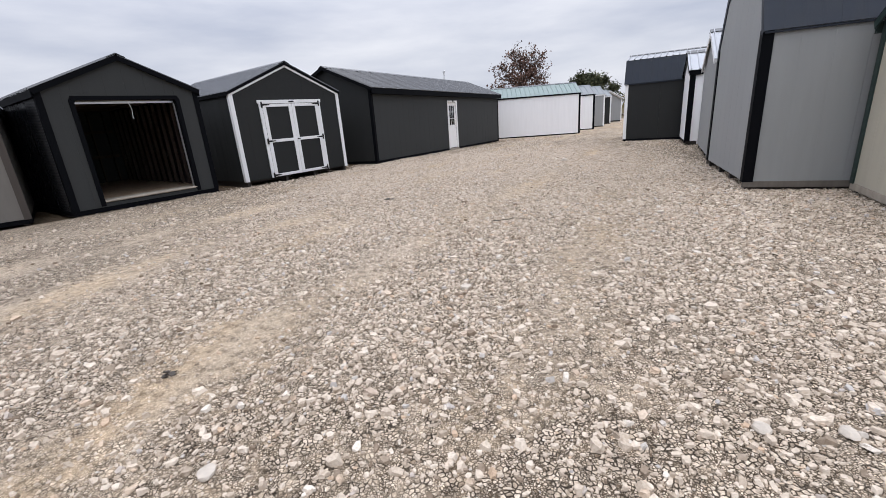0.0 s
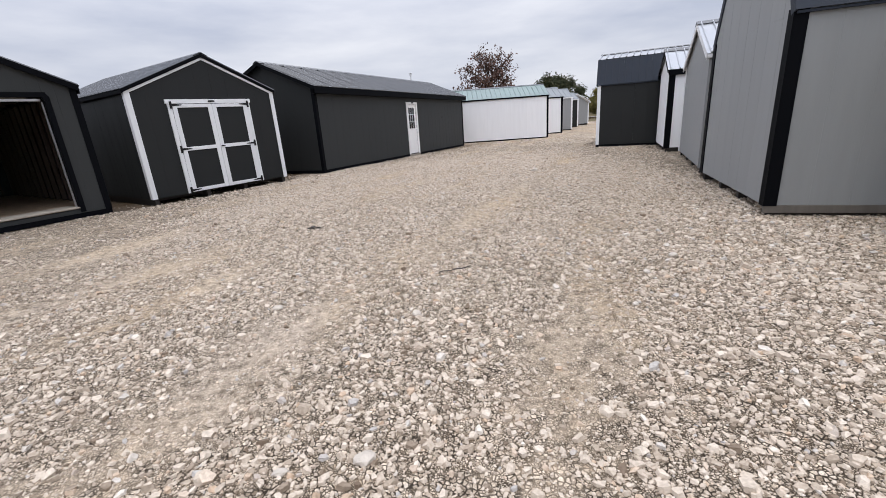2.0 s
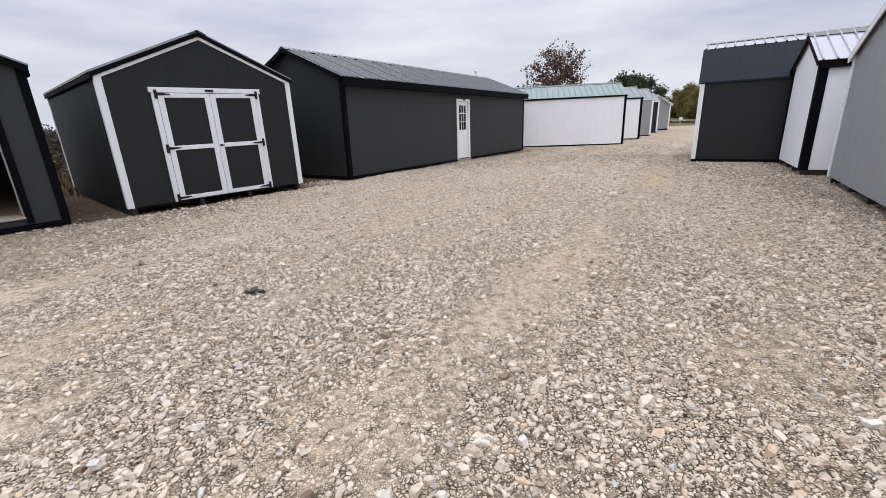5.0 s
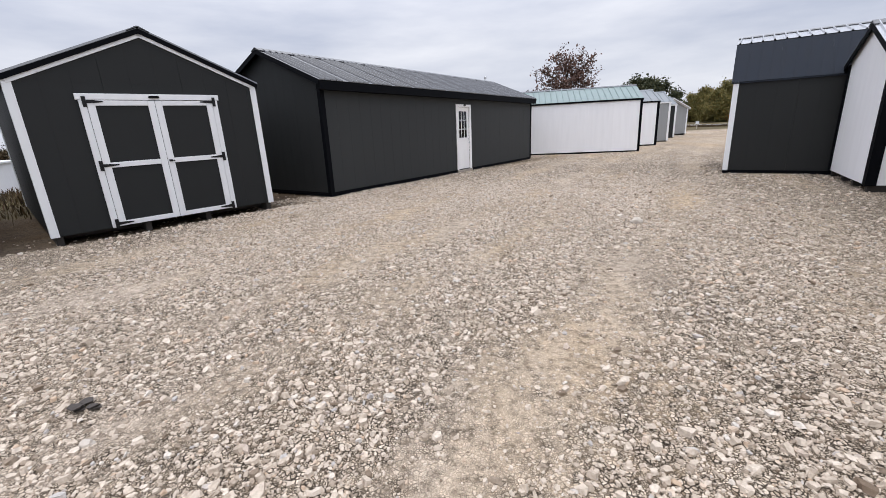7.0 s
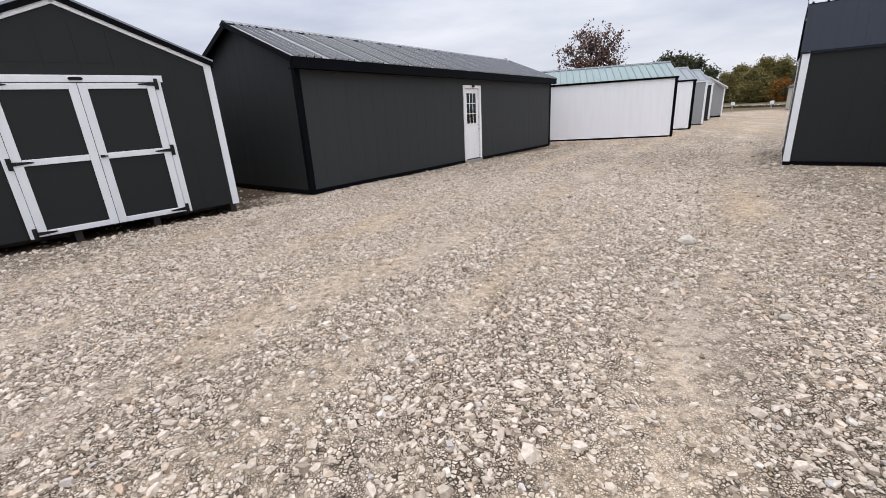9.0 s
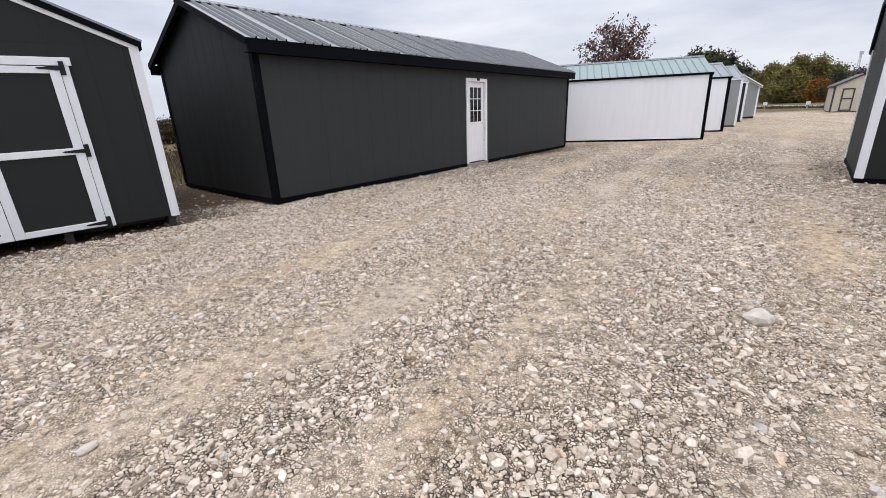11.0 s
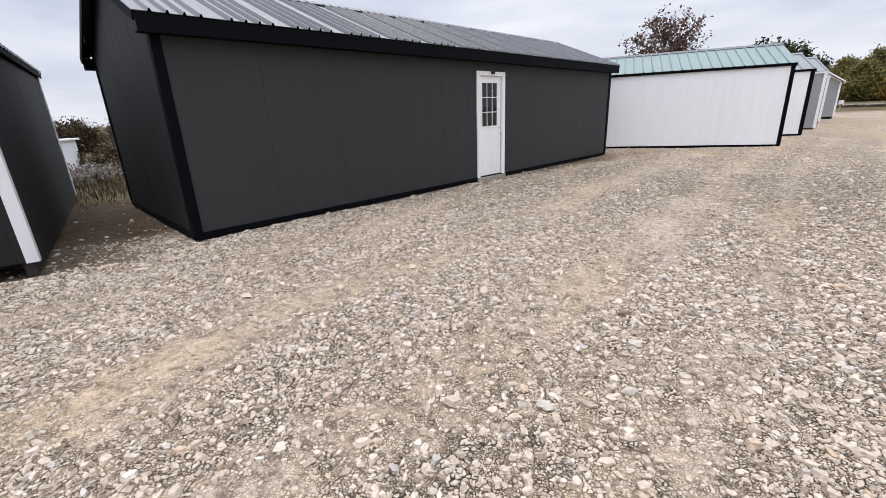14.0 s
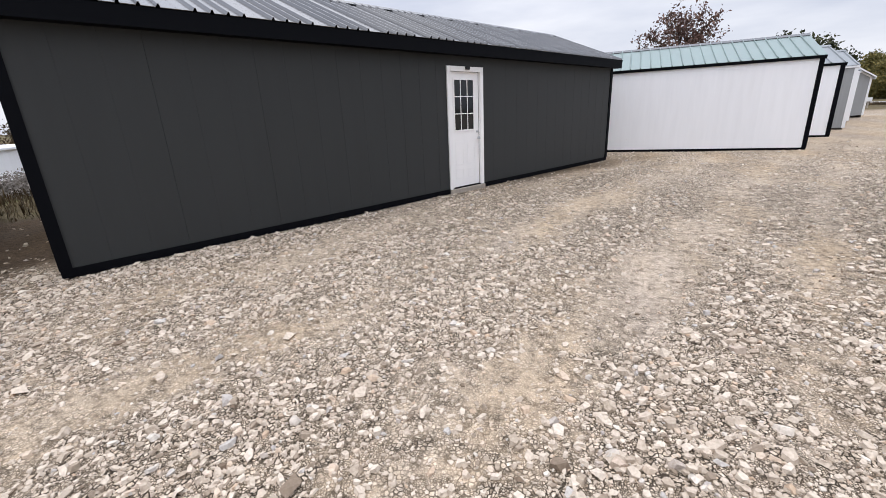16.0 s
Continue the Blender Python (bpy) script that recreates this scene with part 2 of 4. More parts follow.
def shed(label, corner, xdir, W, L, base, h, profile, walls, trim, roof, fascia, over=(0.12, 0.1), tilt=0.0, corners="all",
         side=None, holes=(), side_holes=(), fascia_high=0.14, rake_trim=None, ribbed_sides=False, lower_roof=None, corner_wide=0.1, gap=0.12, rib=0.2286, eave_trim=None, skirt=None, ridge=None, far_trim=None, skirt_front=True):
    """A shed: local x across the gable front, y along the ridge, z from the wall's foot. corner: world place of the local origin."""
    ang = math.degrees(math.atan2(xdir[1], xdir[0]))
    root = new("storage_shed")
    root.matrix_world = pose(corner[0], corner[1], base, tilt, 0, ang)
    tagged(root, label, "shed", "sheds on the sales lot")
    flat = [(0, h), (L, h)]
    side = side or walls
    wall(root, (0, 0, 0), (W, 0, 0), 0, profile, walls, holes=holes)
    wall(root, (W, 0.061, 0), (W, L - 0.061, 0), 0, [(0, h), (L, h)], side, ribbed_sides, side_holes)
    wall(root, (W, L, 0), (0, L, 0), 0, profile, walls)
    wall(root, (0, L - 0.061, 0), (0, 0.061, 0), 0, [(0, h), (L, h)], side, ribbed_sides)
    # floor and skids
    part("floor_deck", block(0.065, W - 0.065, 0.065, L - 0.065, 0.0, 0.1), TIMBER, root, "bare wooden floor deck")
    for sx in (0.09, W * 0.36, W * 0.64, W - 0.09):
        part("skid", block(sx - 0.05, sx + 0.05, 0.04, L - 0.04, -gap - 0.05, -0.002), DARK_TIMBER, root, "weathered timber skid")
    for sy in (0.3, L - 0.3):
        part("rim_joist", block(0.16, W * 0.36 - 0.06, sy - 0.02, sy + 0.02, -0.1, -0.003), DARK_TIMBER, root)
        part("rim_joist", block(W * 0.64 + 0.06, W - 0.16, sy - 0.02, sy + 0.02, -0.1, -0.003), DARK_TIMBER, root)
    if skirt:
        for x0, x1 in ((-0.012, 0.03), (W - 0.03, W + 0.012)):
            part("base_board", block(x0, x1, -0.01, L + 0.01, -0.1, -0.003), skirt, root)
        if skirt_front:
            part("base_board", block(0.032, W - 0.032, -0.012, 0.028, -0.1, -0.004), skirt, root)
    # corner boards
    t, c = 0.018, corner_wide
    for cx, cy, sx, sy in ((0, 0, 1, 1), (W, 0, -1, 1), (W, L, -1, -1), (0, L, 1, -1)):
        zt = h - 0.005
        o = [(-t, -t), (c, -t), (c, 0.001), (0.001, 0.001), (0.001, c), (-t, c)]
        v = [(cx + sx * px, cy + sy * py, z) for z in (-0.01, zt) for px, py in o]
        f = [(0, 1, 2, 3), (0, 3, 4, 5), (6, 9, 8, 7), (6, 11, 10, 9)] + [(i, (i + 1) % 6, 6 + (i + 1) % 6, 6 + i) for i in range(6)]
        part("corner_board", raw("corner_board", v, f), far_trim if far_trim and cx == W else trim, root)
    # roof sheets
    eo, go = over
    n = len(profile) - 1
    lift = 0.035
    for i, ((xa, za), (xb, zb)) in enumerate(zip(profile, profile[1:])):
        d = Vector((xb - xa, zb - za)).normalized()
        nr = Vector((-d.y, d.x))
        a, b = Vector((xa, za)), Vector((xb, zb))
        if i == 0:
            a = a - d * (eo / max(0.25, abs(d.x)) if abs(d.x) > 0.6 else eo)
        if i == n - 1:
            b = b + d * (eo / max(0.25, abs(d.x)) if abs(d.x) > 0.6 else eo)
        a, b = a + nr * lift, b + nr * lift
        steep = n > 2 and i in (0, n - 1)
        y = -go
        while y < L + go - 0.02:
            y2 = min(y + 0.9144, L + go)
            part("roof_sheet", roof_sheet(a, b, y + 0.001, y2 - 0.001, nr, rib, 0.004 if steep else 0.034), lower_roof if steep and lower_roof else roof, root)
            y = y2
        # rake boards under the sheet ends
        for yy in (-go + 0.012, L + go - 0.012):
            wr = 0.11 if rake_trim is None else 0.075
            q = nr * (-wr / 2 - 0.008)
            part("rake_board", beam((a.x + q.x, yy, a.y + q.y), (b.x + q.x, yy, b.y + q.y), (0, 1, 0), 0.022, (nr.x, 0, nr.y), wr), fascia, root)
        if rake_trim is not None:
            q = nr * (-0.035 - 0.055)
            ra, rb = Vector((xa, za)) + nr * lift, Vector((xb, zb)) + nr * lift
            part("rake_trim", beam((ra.x + q.x, -0.012, ra.y + q.y), (rb.x + q.x, -0.012, rb.y + q.y), (0, 1, 0), 0.02, (nr.x, 0, nr.y), 0.1), rake_trim, root)
        if i in (0, n - 1):
            e = a if i == 0 else b
            sgn = 1 if i == 0 else -1
            part("eave_fascia", block(min(e.x + sgn * 0.012, e.x + sgn * 0.036), max(e.x + sgn * 0.012, e.x + sgn * 0.036), -go + 0.025, L + go - 0.025, e.y - 0.02 - fascia_high, e.y - 0.008), fascia, root)
            xs = sorted((e.x + sgn * 0.037, (0 if i == 0 else W) - sgn * 0.02))
            if xs[1] - xs[0] > 0.03 and fascia_high > 0.1:
                part("soffit", block(xs[0], xs[1], -go + 0.03, L + go - 0.03, e.y - fascia_high - 0.015, e.y - fascia_high + 0.003, 0.002), fascia, root)
    # ridge cap
    xr, zr = profile[n // 2]
    s = (profile[n // 2][1] - profile[n // 2 - 1][1]) / (profile[n // 2][0] - profile[n // 2 - 1][0])
    zt = zr + lift * math.hypot(1, s) + 0.024
    o = [(-0.17, -0.17 * s), (-0.02, 0.006), (0.02, 0.006), (0.17, -0.17 * s), (0.17, -0.17 * s - 0.01), (0, -0.008), (-0.17, -0.17 * s - 0.01)]
    v = [(xr + px, yy, zt + pz) for yy in (-go - 0.01, L + go + 0.01) for px, pz in o]
    f = [tuple(range(7)), tuple(range(13, 6, -1))] + [(i, (i + 1) % 7, 7 + (i + 1) % 7, 7 + i) for i in range(7)]
    part("ridge_cap", raw("ridge_cap", v, f), ridge or roof, root)
    part("seam_strip", block(0.11, W - 0.11, -0.002, 0.004, h - 0.06, h - 0.054, 0), walls, root)
    return root


def gable(W, h, hr):
    return [(0, h), (W / 2, hr), (W, h)]


def gambrel(W, h, inset, hb, hr):
    return [(0, h), (inset, hb), (W / 2, hr), (W - inset, hb), (W, h)]


def unit(a, b):
    d = math.hypot(a, b)
    return (a / d, b / d)


# ---- ground ----
def lane_z(x, y):
    """Height of the lot: level, then falling gently along the lane, with low swells."""
    fall = np.interp(y, [-2000, 10, 15, 17, 22, 28, 40, 70, 2000], [0, 0, -0.03, -0.06, -0.15, -0.24, -0.26, -0.5, -0.5])
    side = np.clip((x - 5.0) / 4.0, 0, 1) * np.clip((24 - y) / 4, 0, 1)
    left = np.clip((-(x + 0.6 * (24 - y) - 0) - 14) / 25, 0, 1) * -2.2
    swell = 0.012 * np.sin(x * 1.3 + 0.6 * y) * np.sin(0.7 * y - 0.5 * x) + 0.008 * np.sin(2.9 * x + 1.1) * np.sin(2.3 * y + 0.4)
    d = -(x + 3.3) * 0.78 + (y - 15.7) * 0.626
    foot = -0.08 * np.clip((d + 0.5) / 0.4, 0, 1) * np.clip((18 - y) / 2, 0, 1)
    return fall * (1 - 0.8 * side) + left + swell + foot



# ---- the sheds ----
# open-fronted shed
A = shed("dark grey shed with an open roll-up door beside others", (-7.99, 9.18), unit(1.90, 2.55), 3.18, 6.1, 0.1, 2.53, gable(3.18, 2.53, 3.23),
         CHARCOAL_WARM, BLACK, BLACK_METAL, BLACK, over=(0.06, 0.08), holes=((0.60, 2.64, 0.08, 2.31),), ribbed_sides=True, side=BLACK_SHEET, skirt=BLACK)
# shed with white double doors
B = shed("charcoal shed with white trim and double doors", (-5.66, 12.60), unit(2.39, 2.98), 3.83, 6.0, 0.08, 2.52, gable(3.83, 2.52, 3.35),
         CHARCOAL, WHITE, BLACK_METAL, BLACK, over=(0.06, 0.05), rake_trim=WHITE, fascia_high=0.08)
# long shed
uC = unit(6.43, 10.98)
xC = (uC[1], -uC[0])
# darker charcoal on the gable ends paints in the neighbouring shed's shade
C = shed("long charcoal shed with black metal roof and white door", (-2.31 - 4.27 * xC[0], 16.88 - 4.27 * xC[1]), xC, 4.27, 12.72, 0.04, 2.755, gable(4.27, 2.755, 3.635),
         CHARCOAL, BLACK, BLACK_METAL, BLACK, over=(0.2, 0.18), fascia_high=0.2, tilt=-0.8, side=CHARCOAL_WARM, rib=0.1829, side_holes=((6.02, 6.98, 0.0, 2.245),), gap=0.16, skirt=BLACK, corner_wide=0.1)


def row_shed(label, left, right, walls, trim, roof, base, h, hr, W=3.66, L=None, **kw):
    """A shed whose long side runs from left to right and faces the lane."""
    y = unit(right[0] - left[0], right[1] - left[1])
    x = (y[1], -y[0])
    L = L or math.hypot(right[0] - left[0], right[1] - left[1])
    return shed(label, (right[0] - y[0] * L - W * x[0], right[1] - y[1] * L - W * x[1]), x, W, L, base, h, gable(W, h, hr), walls, trim, roof, trim, gap=0.1, **kw)


D = row_shed("white shed with black trim and pale green metal roof", (3.65, 30.17), (9.90, 29.46), WHITE_WALL, BLACK, MINT_METAL, -0.17, 2.56, 3.28, over=(0.05, 0.05), fascia_high=0.07, corner_wide=0.1, rib=0.3048, ridge=BLACK_METAL, skirt=BLACK)
E = row_shed("white shed with black trim and grey metal roof", (6.4, 34.2), (12.4, 33.6), WHITE_WALL, BLACK, GREY_METAL, -0.17, 2.5, 3.2, over=(0.05, 0.05), fascia_high=0.07, corner_wide=0.12, rib=0.4, skirt=BLACK)
F = row_shed("mid grey shed with white trim and grey roof", (8.5, 37.7), (14.5, 37.0), GREY, WHITE, GREY_METAL, -0.17, 2.5, 3.2, over=(0.05, 0.05), fascia_high=0.07, rib=0.4)
G = row_shed("dark grey shed with white trim and grey roof", (11.0, 42.5), (17.0, 41.8), CHARCOAL, WHITE, GREY_METAL, -0.17, 2.4, 3.0, over=(0.05, 0.05), fascia_high=0.07, rib=0.4)
H = shed("mid grey gabled shed with white trim", (17.0, 45.9), unit(3.2, 0.9), 3.3, 6.0, -0.17, 2.2, gable(3.3, 2.2, 3.0), GREY, WHITE, GREY_METAL, WHITE, over=(0.1, 0.2), rake_trim=WHITE)

# other side of the lane
R4 = shed("dark grey barn-roofed shed with navy roof and white trim", (7.93 + 3.05 * 0.505, 18.08 + 3.05 * 0.863), unit(-0.505, -0.863), 3.05, 3.9, 0.07, 2.2, gambrel(3.05, 2.2, 0.28, 3.02, 3.29),
          CHARCOAL, WHITE, ROOF_SHEEN, NAVY_MATT, ridge=BLACK_METAL, over=(0.06, 0.06), lower_roof=NAVY_MATT, fascia_high=0.02, skirt=BLACK)
R3 = shed("small white shed with black corner boards", (9.62, 16.87), unit(-1.07, -2.22), 2.58, 4.9, 0.12, 2.25, gable(2.58, 2.25, 2.87), WHITE_WALL, BLACK, ROOF_SHEEN, BLACK, ridge=BLACK_METAL, over=(0.08, 0.08), corner_wide=0.14, skirt=None)
R2 = shed("grey gabled shed with white trim and metal roof", (8.32, 13.55), unit(-0.87, -1.65), 3.66, 4.2, 0.12, 2.2, gable(3.66, 2.2, 2.98), GREY, WHITE, ROOF_SHEEN, WHITE, ridge=BLACK_METAL, far_trim=GREY, over=(0.08, 0.08), fascia_high=0.06)
R1 = shed("grey barn-roofed shed with navy roof and black trim", (6.25, 9.73), unit(-1.24, -2.95), 3.15, 4.6, 0.13, 2.27, gambrel(3.15, 2.27, 0.42, 3.17, 3.65), GREY, BLACK, NAVY_METAL, NAVY_MATT, over=(0.05, 0.02), lower_roof=NAVY_MATT, fascia_high=0.02, corner_wide=0.13, gap=0.14, skirt=GREY_TIMBER, skirt_front=False)
R0 = shed("cream shed with dark green corner boards", (6.18, 6.15), unit(-0.5, -1.0), 3.0, 5.5, 0.13, 2.2, gable(3.0, 2.2, 3.0), CREAM, GREEN, BLACK_METAL, GREEN, over=(0.08, 0.1), gap=0.14, skirt=PALE_TIMBER)
A0 = shed("taupe shed with black trim", (-8.6 - 0.75 * 3.6, 8.8 - 0.66 * 3.6), unit(0.75, 0.66), 3.6, 6.0, 0.1, 2.3, gable(3.6, 2.3, 3.1), TAUPE, BROWN, BLACK_METAL, BLACK, over=(0.08, 0.1), skirt=BLACK)
TAN = shed("cream shed with brown trim at the far end", (28.9, 52.8), unit(1.0, -0.5), 3.3, 4.5, -0.3, 2.1, gable(3.3, 2.1, 2.9), CREAM, BROWN, BLACK_METAL, BROWN, over=(0.1, 0.1))

# ---- ground sheet ----
def graded(lo, hi, fine, grow):
    v, step = [lo], fine
    out = [x for x in np.arange(lo, hi, fine)]
    a, s = lo, fine
    left = []
    while a > -1500:
        s *= grow
        a -= s
        left.append(a)
    b, s = out[-1], fine
    right = []
    while b < 1500:
        s *= grow
        b += s
        right.append(b)
    return np.array(left[::-1] + out + right)


gx, gy = graded(-11, 13, 0.3, 1.25), graded(-2, 36, 0.3, 1.25)
X, Y = np.meshgrid(gx, gy)
Z = lane_z(X, Y)
nx, ny = len(gx), len(gy)
gi = np.arange(nx * ny).reshape(ny, nx)
quads = np.stack([gi[:-1, :-1], gi[:-1, 1:], gi[1:, 1:], gi[1:, :-1]], -1).reshape(-1, 4)
gm = bpy.data.meshes.new("ground")
gm.from_pydata(np.stack([X, Y, Z], -1).reshape(-1, 3).tolist(), [], quads.tolist())
for p in gm.polygons:
    p.use_smooth = True


def gravel_ground():
    m, n, l, b = node_mat("compacted_gravel", 0.95)
    b.inputs["Specular IOR Level"].default_value = 0.2
    tc = n.new("ShaderNodeTexCoord")
    v = tc.outputs["Object"]
    mp = n.new("ShaderNodeMapping")
    mp.inputs["Rotation"].default_value, mp.inputs["Scale"].default_value = (0, 0, radians(28)), (0.9, 0.16, 1)
    l.new(v, mp.inputs["Vector"])
    tracks = noise_node(n, l, 0.8, 4, mp.outputs["Vector"])
    fines = ramp(n, l, tracks.outputs["Fac"], [(0.36, (0.56, 0.44, 0.305)), (0.5, (0.58, 0.485, 0.375)), (0.64, (0.56, 0.485, 0.41))])
    warp = noise_node(n, l, 26, 3, v)
    push = n.new("ShaderNodeVectorMath")
    push.operation = "MULTIPLY_ADD"
    push.inputs[1].default_value = (0.012, 0.012, 0.012)
    l.new(warp.outputs["Color"], push.inputs[0])
    l.new(v, push.inputs[2])
    v = push.outputs["Vector"]

    def mix(kind, fac, a, b2):
        q = n.new("ShaderNodeMixRGB")
        q.blend_type = kind
        for slot, val in zip(q.inputs, (fac, a, b2)):
            if isinstance(val, (int, float)):
                slot.default_value = val
            elif isinstance(val, tuple):
                slot.default_value = (*val, 1)
            else:
                l.new(val, slot)
        return q.outputs["Color"]

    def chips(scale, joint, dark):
        """Stones of one size bedded in fines painted dark as gap shade: their colour, and how high they stand."""
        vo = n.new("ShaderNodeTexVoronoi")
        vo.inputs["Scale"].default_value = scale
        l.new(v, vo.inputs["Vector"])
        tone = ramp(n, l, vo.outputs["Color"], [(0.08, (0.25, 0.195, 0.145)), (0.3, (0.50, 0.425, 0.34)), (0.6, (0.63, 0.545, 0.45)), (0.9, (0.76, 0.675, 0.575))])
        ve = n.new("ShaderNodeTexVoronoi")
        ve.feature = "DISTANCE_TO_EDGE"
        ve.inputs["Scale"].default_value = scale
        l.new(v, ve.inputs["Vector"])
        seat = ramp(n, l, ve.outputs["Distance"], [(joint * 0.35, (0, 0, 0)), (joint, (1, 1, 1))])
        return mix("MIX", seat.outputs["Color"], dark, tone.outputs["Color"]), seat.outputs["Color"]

    # last value: colour between the stones, darkened to stand in for shade
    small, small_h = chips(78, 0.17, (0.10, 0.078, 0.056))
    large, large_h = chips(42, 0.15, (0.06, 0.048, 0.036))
    pick = noise_node(n, l, 11, 4, v, 0.6)
    which = ramp(n, l, pick.outputs["Fac"], [(0.46, (0, 0, 0)), (0.54, (1, 1, 1))]).outputs["Color"]
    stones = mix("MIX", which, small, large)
    high = mix("MIX", which, small_h, large_h)
    # dusty fines fill the wheel tracks and stray patches
    an = n.new("ShaderNodeAttribute")
    an.attribute_name = "loose_stone"
    patch = noise_node(n, l, 7.0, 6, v, 0.7)
    less = n.new("ShaderNodeMath")
    less.operation = "SUBTRACT"
    l.new(patch.outputs["Fac"], less.inputs[0])
    half = n.new("ShaderNodeMath")
    half.operation = "MULTIPLY"
    half.inputs[1].default_value = 0.42
    l.new(an.outputs["Fac"], half.inputs[0])
    l.new(half.outputs["Value"], less.inputs[1])
    dust = ramp(n, l, less.outputs["Value"], [(0.2, (0, 0, 0)), (0.46, (0.68, 0.68, 0.68))]).outputs["Color"]
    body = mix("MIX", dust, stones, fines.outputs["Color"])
    gritn = noise_node(n, l, 150, 3, v)
    grit = ramp(n, l, gritn.outputs["Fac"], [(0.3, (0.55, 0.54, 0.53)), (0.7, (1.25, 1.23, 1.21))])
    body = mix("MULTIPLY", 0.85, body, grit.outputs["Color"])
    broad = noise_node(n, l, 1.3, 5, mp.outputs["Vector"], 0.6)
    body = mix("MULTIPLY", 1.0, body, ramp(n, l, broad.outputs["Fac"], [(0.3, (0.86, 0.85, 0.84)), (0.7, (1.13, 1.12, 1.11))]).outputs["Color"])
    # mottling that paints the shade between stone clusters into the colour
    clump_shade = noise_node(n, l, 13, 5, v, 0.75)
    body = mix("MULTIPLY", 1.0, body, ramp(n, l, clump_shade.outputs["Fac"], [(0.36, (0.56, 0.54, 0.51)), (0.48, (1.0, 0.99, 0.97)), (0.62, (1.25, 1.23, 1.2))]).outputs["Color"])
    # dark for bare dirt, and for shade painted between and before the sheds
    earth_shade = n.new("ShaderNodeAttribute")
    earth_shade.attribute_name = "soil_shade"
    body = mix("MULTIPLY", earth_shade.outputs["Fac"], body, (0.24, 0.21, 0.18))
    # dry weeds beyond the lot
    weed = noise_node(n, l, 0.5, 6, v)
    wr = ramp(n, l, weed.outputs["Fac"], [(0.3, (0.07, 0.055, 0.03)), (0.55, (0.13, 0.10, 0.05)), (0.75, (0.10, 0.11, 0.04))])
    at = n.new("ShaderNodeAttribute")
    at.attribute_name = "weeds"
    fin = n.new("ShaderNodeMixRGB")
    l.new(at.outputs["Fac"], fin.inputs[0])
    l.new(body, fin.inputs[1])
    l.new(wr.outputs["Color"], fin.inputs[2])
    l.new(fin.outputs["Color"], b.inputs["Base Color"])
    bp = n.new("ShaderNodeBump")
    bp.inputs["Strength"].default_value, bp.inputs["Distance"].default_value = 0.8, 0.014
    rough_h = mix("ADD", 0.35, mix("MIX", dust, high, (0.4, 0.4, 0.4)), gritn.outputs["Fac"])
    l.new(rough_h, bp.inputs["Height"])
    l.new(bp.outputs["Normal"], b.inputs["Normal"])
    return m


def soil_shade_mask(x, y):
    """1 on the bare dirt behind the line of shed fronts, where no gravel was spread; its colour also holds the sheds'
    shade.
    """
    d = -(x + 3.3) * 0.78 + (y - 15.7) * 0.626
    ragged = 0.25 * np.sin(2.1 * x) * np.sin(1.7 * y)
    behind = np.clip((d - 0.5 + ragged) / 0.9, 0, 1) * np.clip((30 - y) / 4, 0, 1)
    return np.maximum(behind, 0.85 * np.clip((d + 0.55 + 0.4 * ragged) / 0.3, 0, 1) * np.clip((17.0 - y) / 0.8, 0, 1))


def weed_mask(x, y):
    """1 beyond the gravel lot: behind the long row on one side, past the lane's far end."""
    left = np.clip((-(x * 0.86 - (y - 20) * 0.5) - 5.6) / 0.8 - 0.4 * np.sin(y * 1.7) * np.sin(x * 1.1), 0, 1)
    left = np.where(y < 60, left, 1)
    far = np.clip((y - 66 - 0.3 * (x - 25)) / 3, 0, 1)
    return np.clip(np.maximum(left, far), 0, 1)


def loose(x, y):
    """How thickly loose stone lies: thin in the wheel tracks that follow the lane, thick between them and at the sides."""
    across = 0.8776 * x - 0.4794 * y + 0.22 * np.sin(0.31 * y) + 0.07 * np.sin(1.9 * x + 1.3 * y)
    along = 0.4794 * x + 0.8776 * y
    worn = 0.0
    for c, w, k in ((-5.4, 0.42, 1.0), (-7.1, 0.4, 0.9), (-2.5, 0.4, 0.95), (-4.25, 0.24, 0.75), (-0.55, 0.3, 0.6), (-8.9, 0.5, 0.6)):
        worn = worn + k * np.exp(-((across - c) / w) ** 2) * (0.8 + 0.2 * np.sin(0.9 * along + 5 * c))
    blot = 0.5 + 0.5 * np.sin(2.3 * x + 1.1 * np.sin(1.9 * y)) * np.sin(1.7 * y + 0.9 * np.sin(1.4 * x))
    fine = 0.5 + 0.5 * np.sin(5.1 * x + 1.7 * np.sin(3.1 * y)) * np.sin(4.3 * y + 1.5 * np.sin(3.7 * x))
    return np.clip(0.47 + 0.42 * blot + 0.24 * fine - 0.75 * worn, 0.06, 1) * (1 - 0.95 * soil_shade_mask(x, y)) * (1 - 0.65 * np.clip((y - 22) / 10, 0, 1))


ga = gm.attributes.new("weeds", "FLOAT", "POINT")
ga.data.foreach_set("value", weed_mask(X, Y).reshape(-1))
gl = gm.attributes.new("loose_stone", "FLOAT", "POINT")
gl.data.foreach_set("value", loose(X, Y).reshape(-1))
gs = gm.attributes.new("soil_shade", "FLOAT", "POINT")
gs.data.foreach_set("value", soil_shade_mask(X, Y).reshape(-1))
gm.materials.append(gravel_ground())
ground = tagged(new("ground", gm), "tan and grey crushed limestone lot fading to dry weeds", "ground", kind="structure")

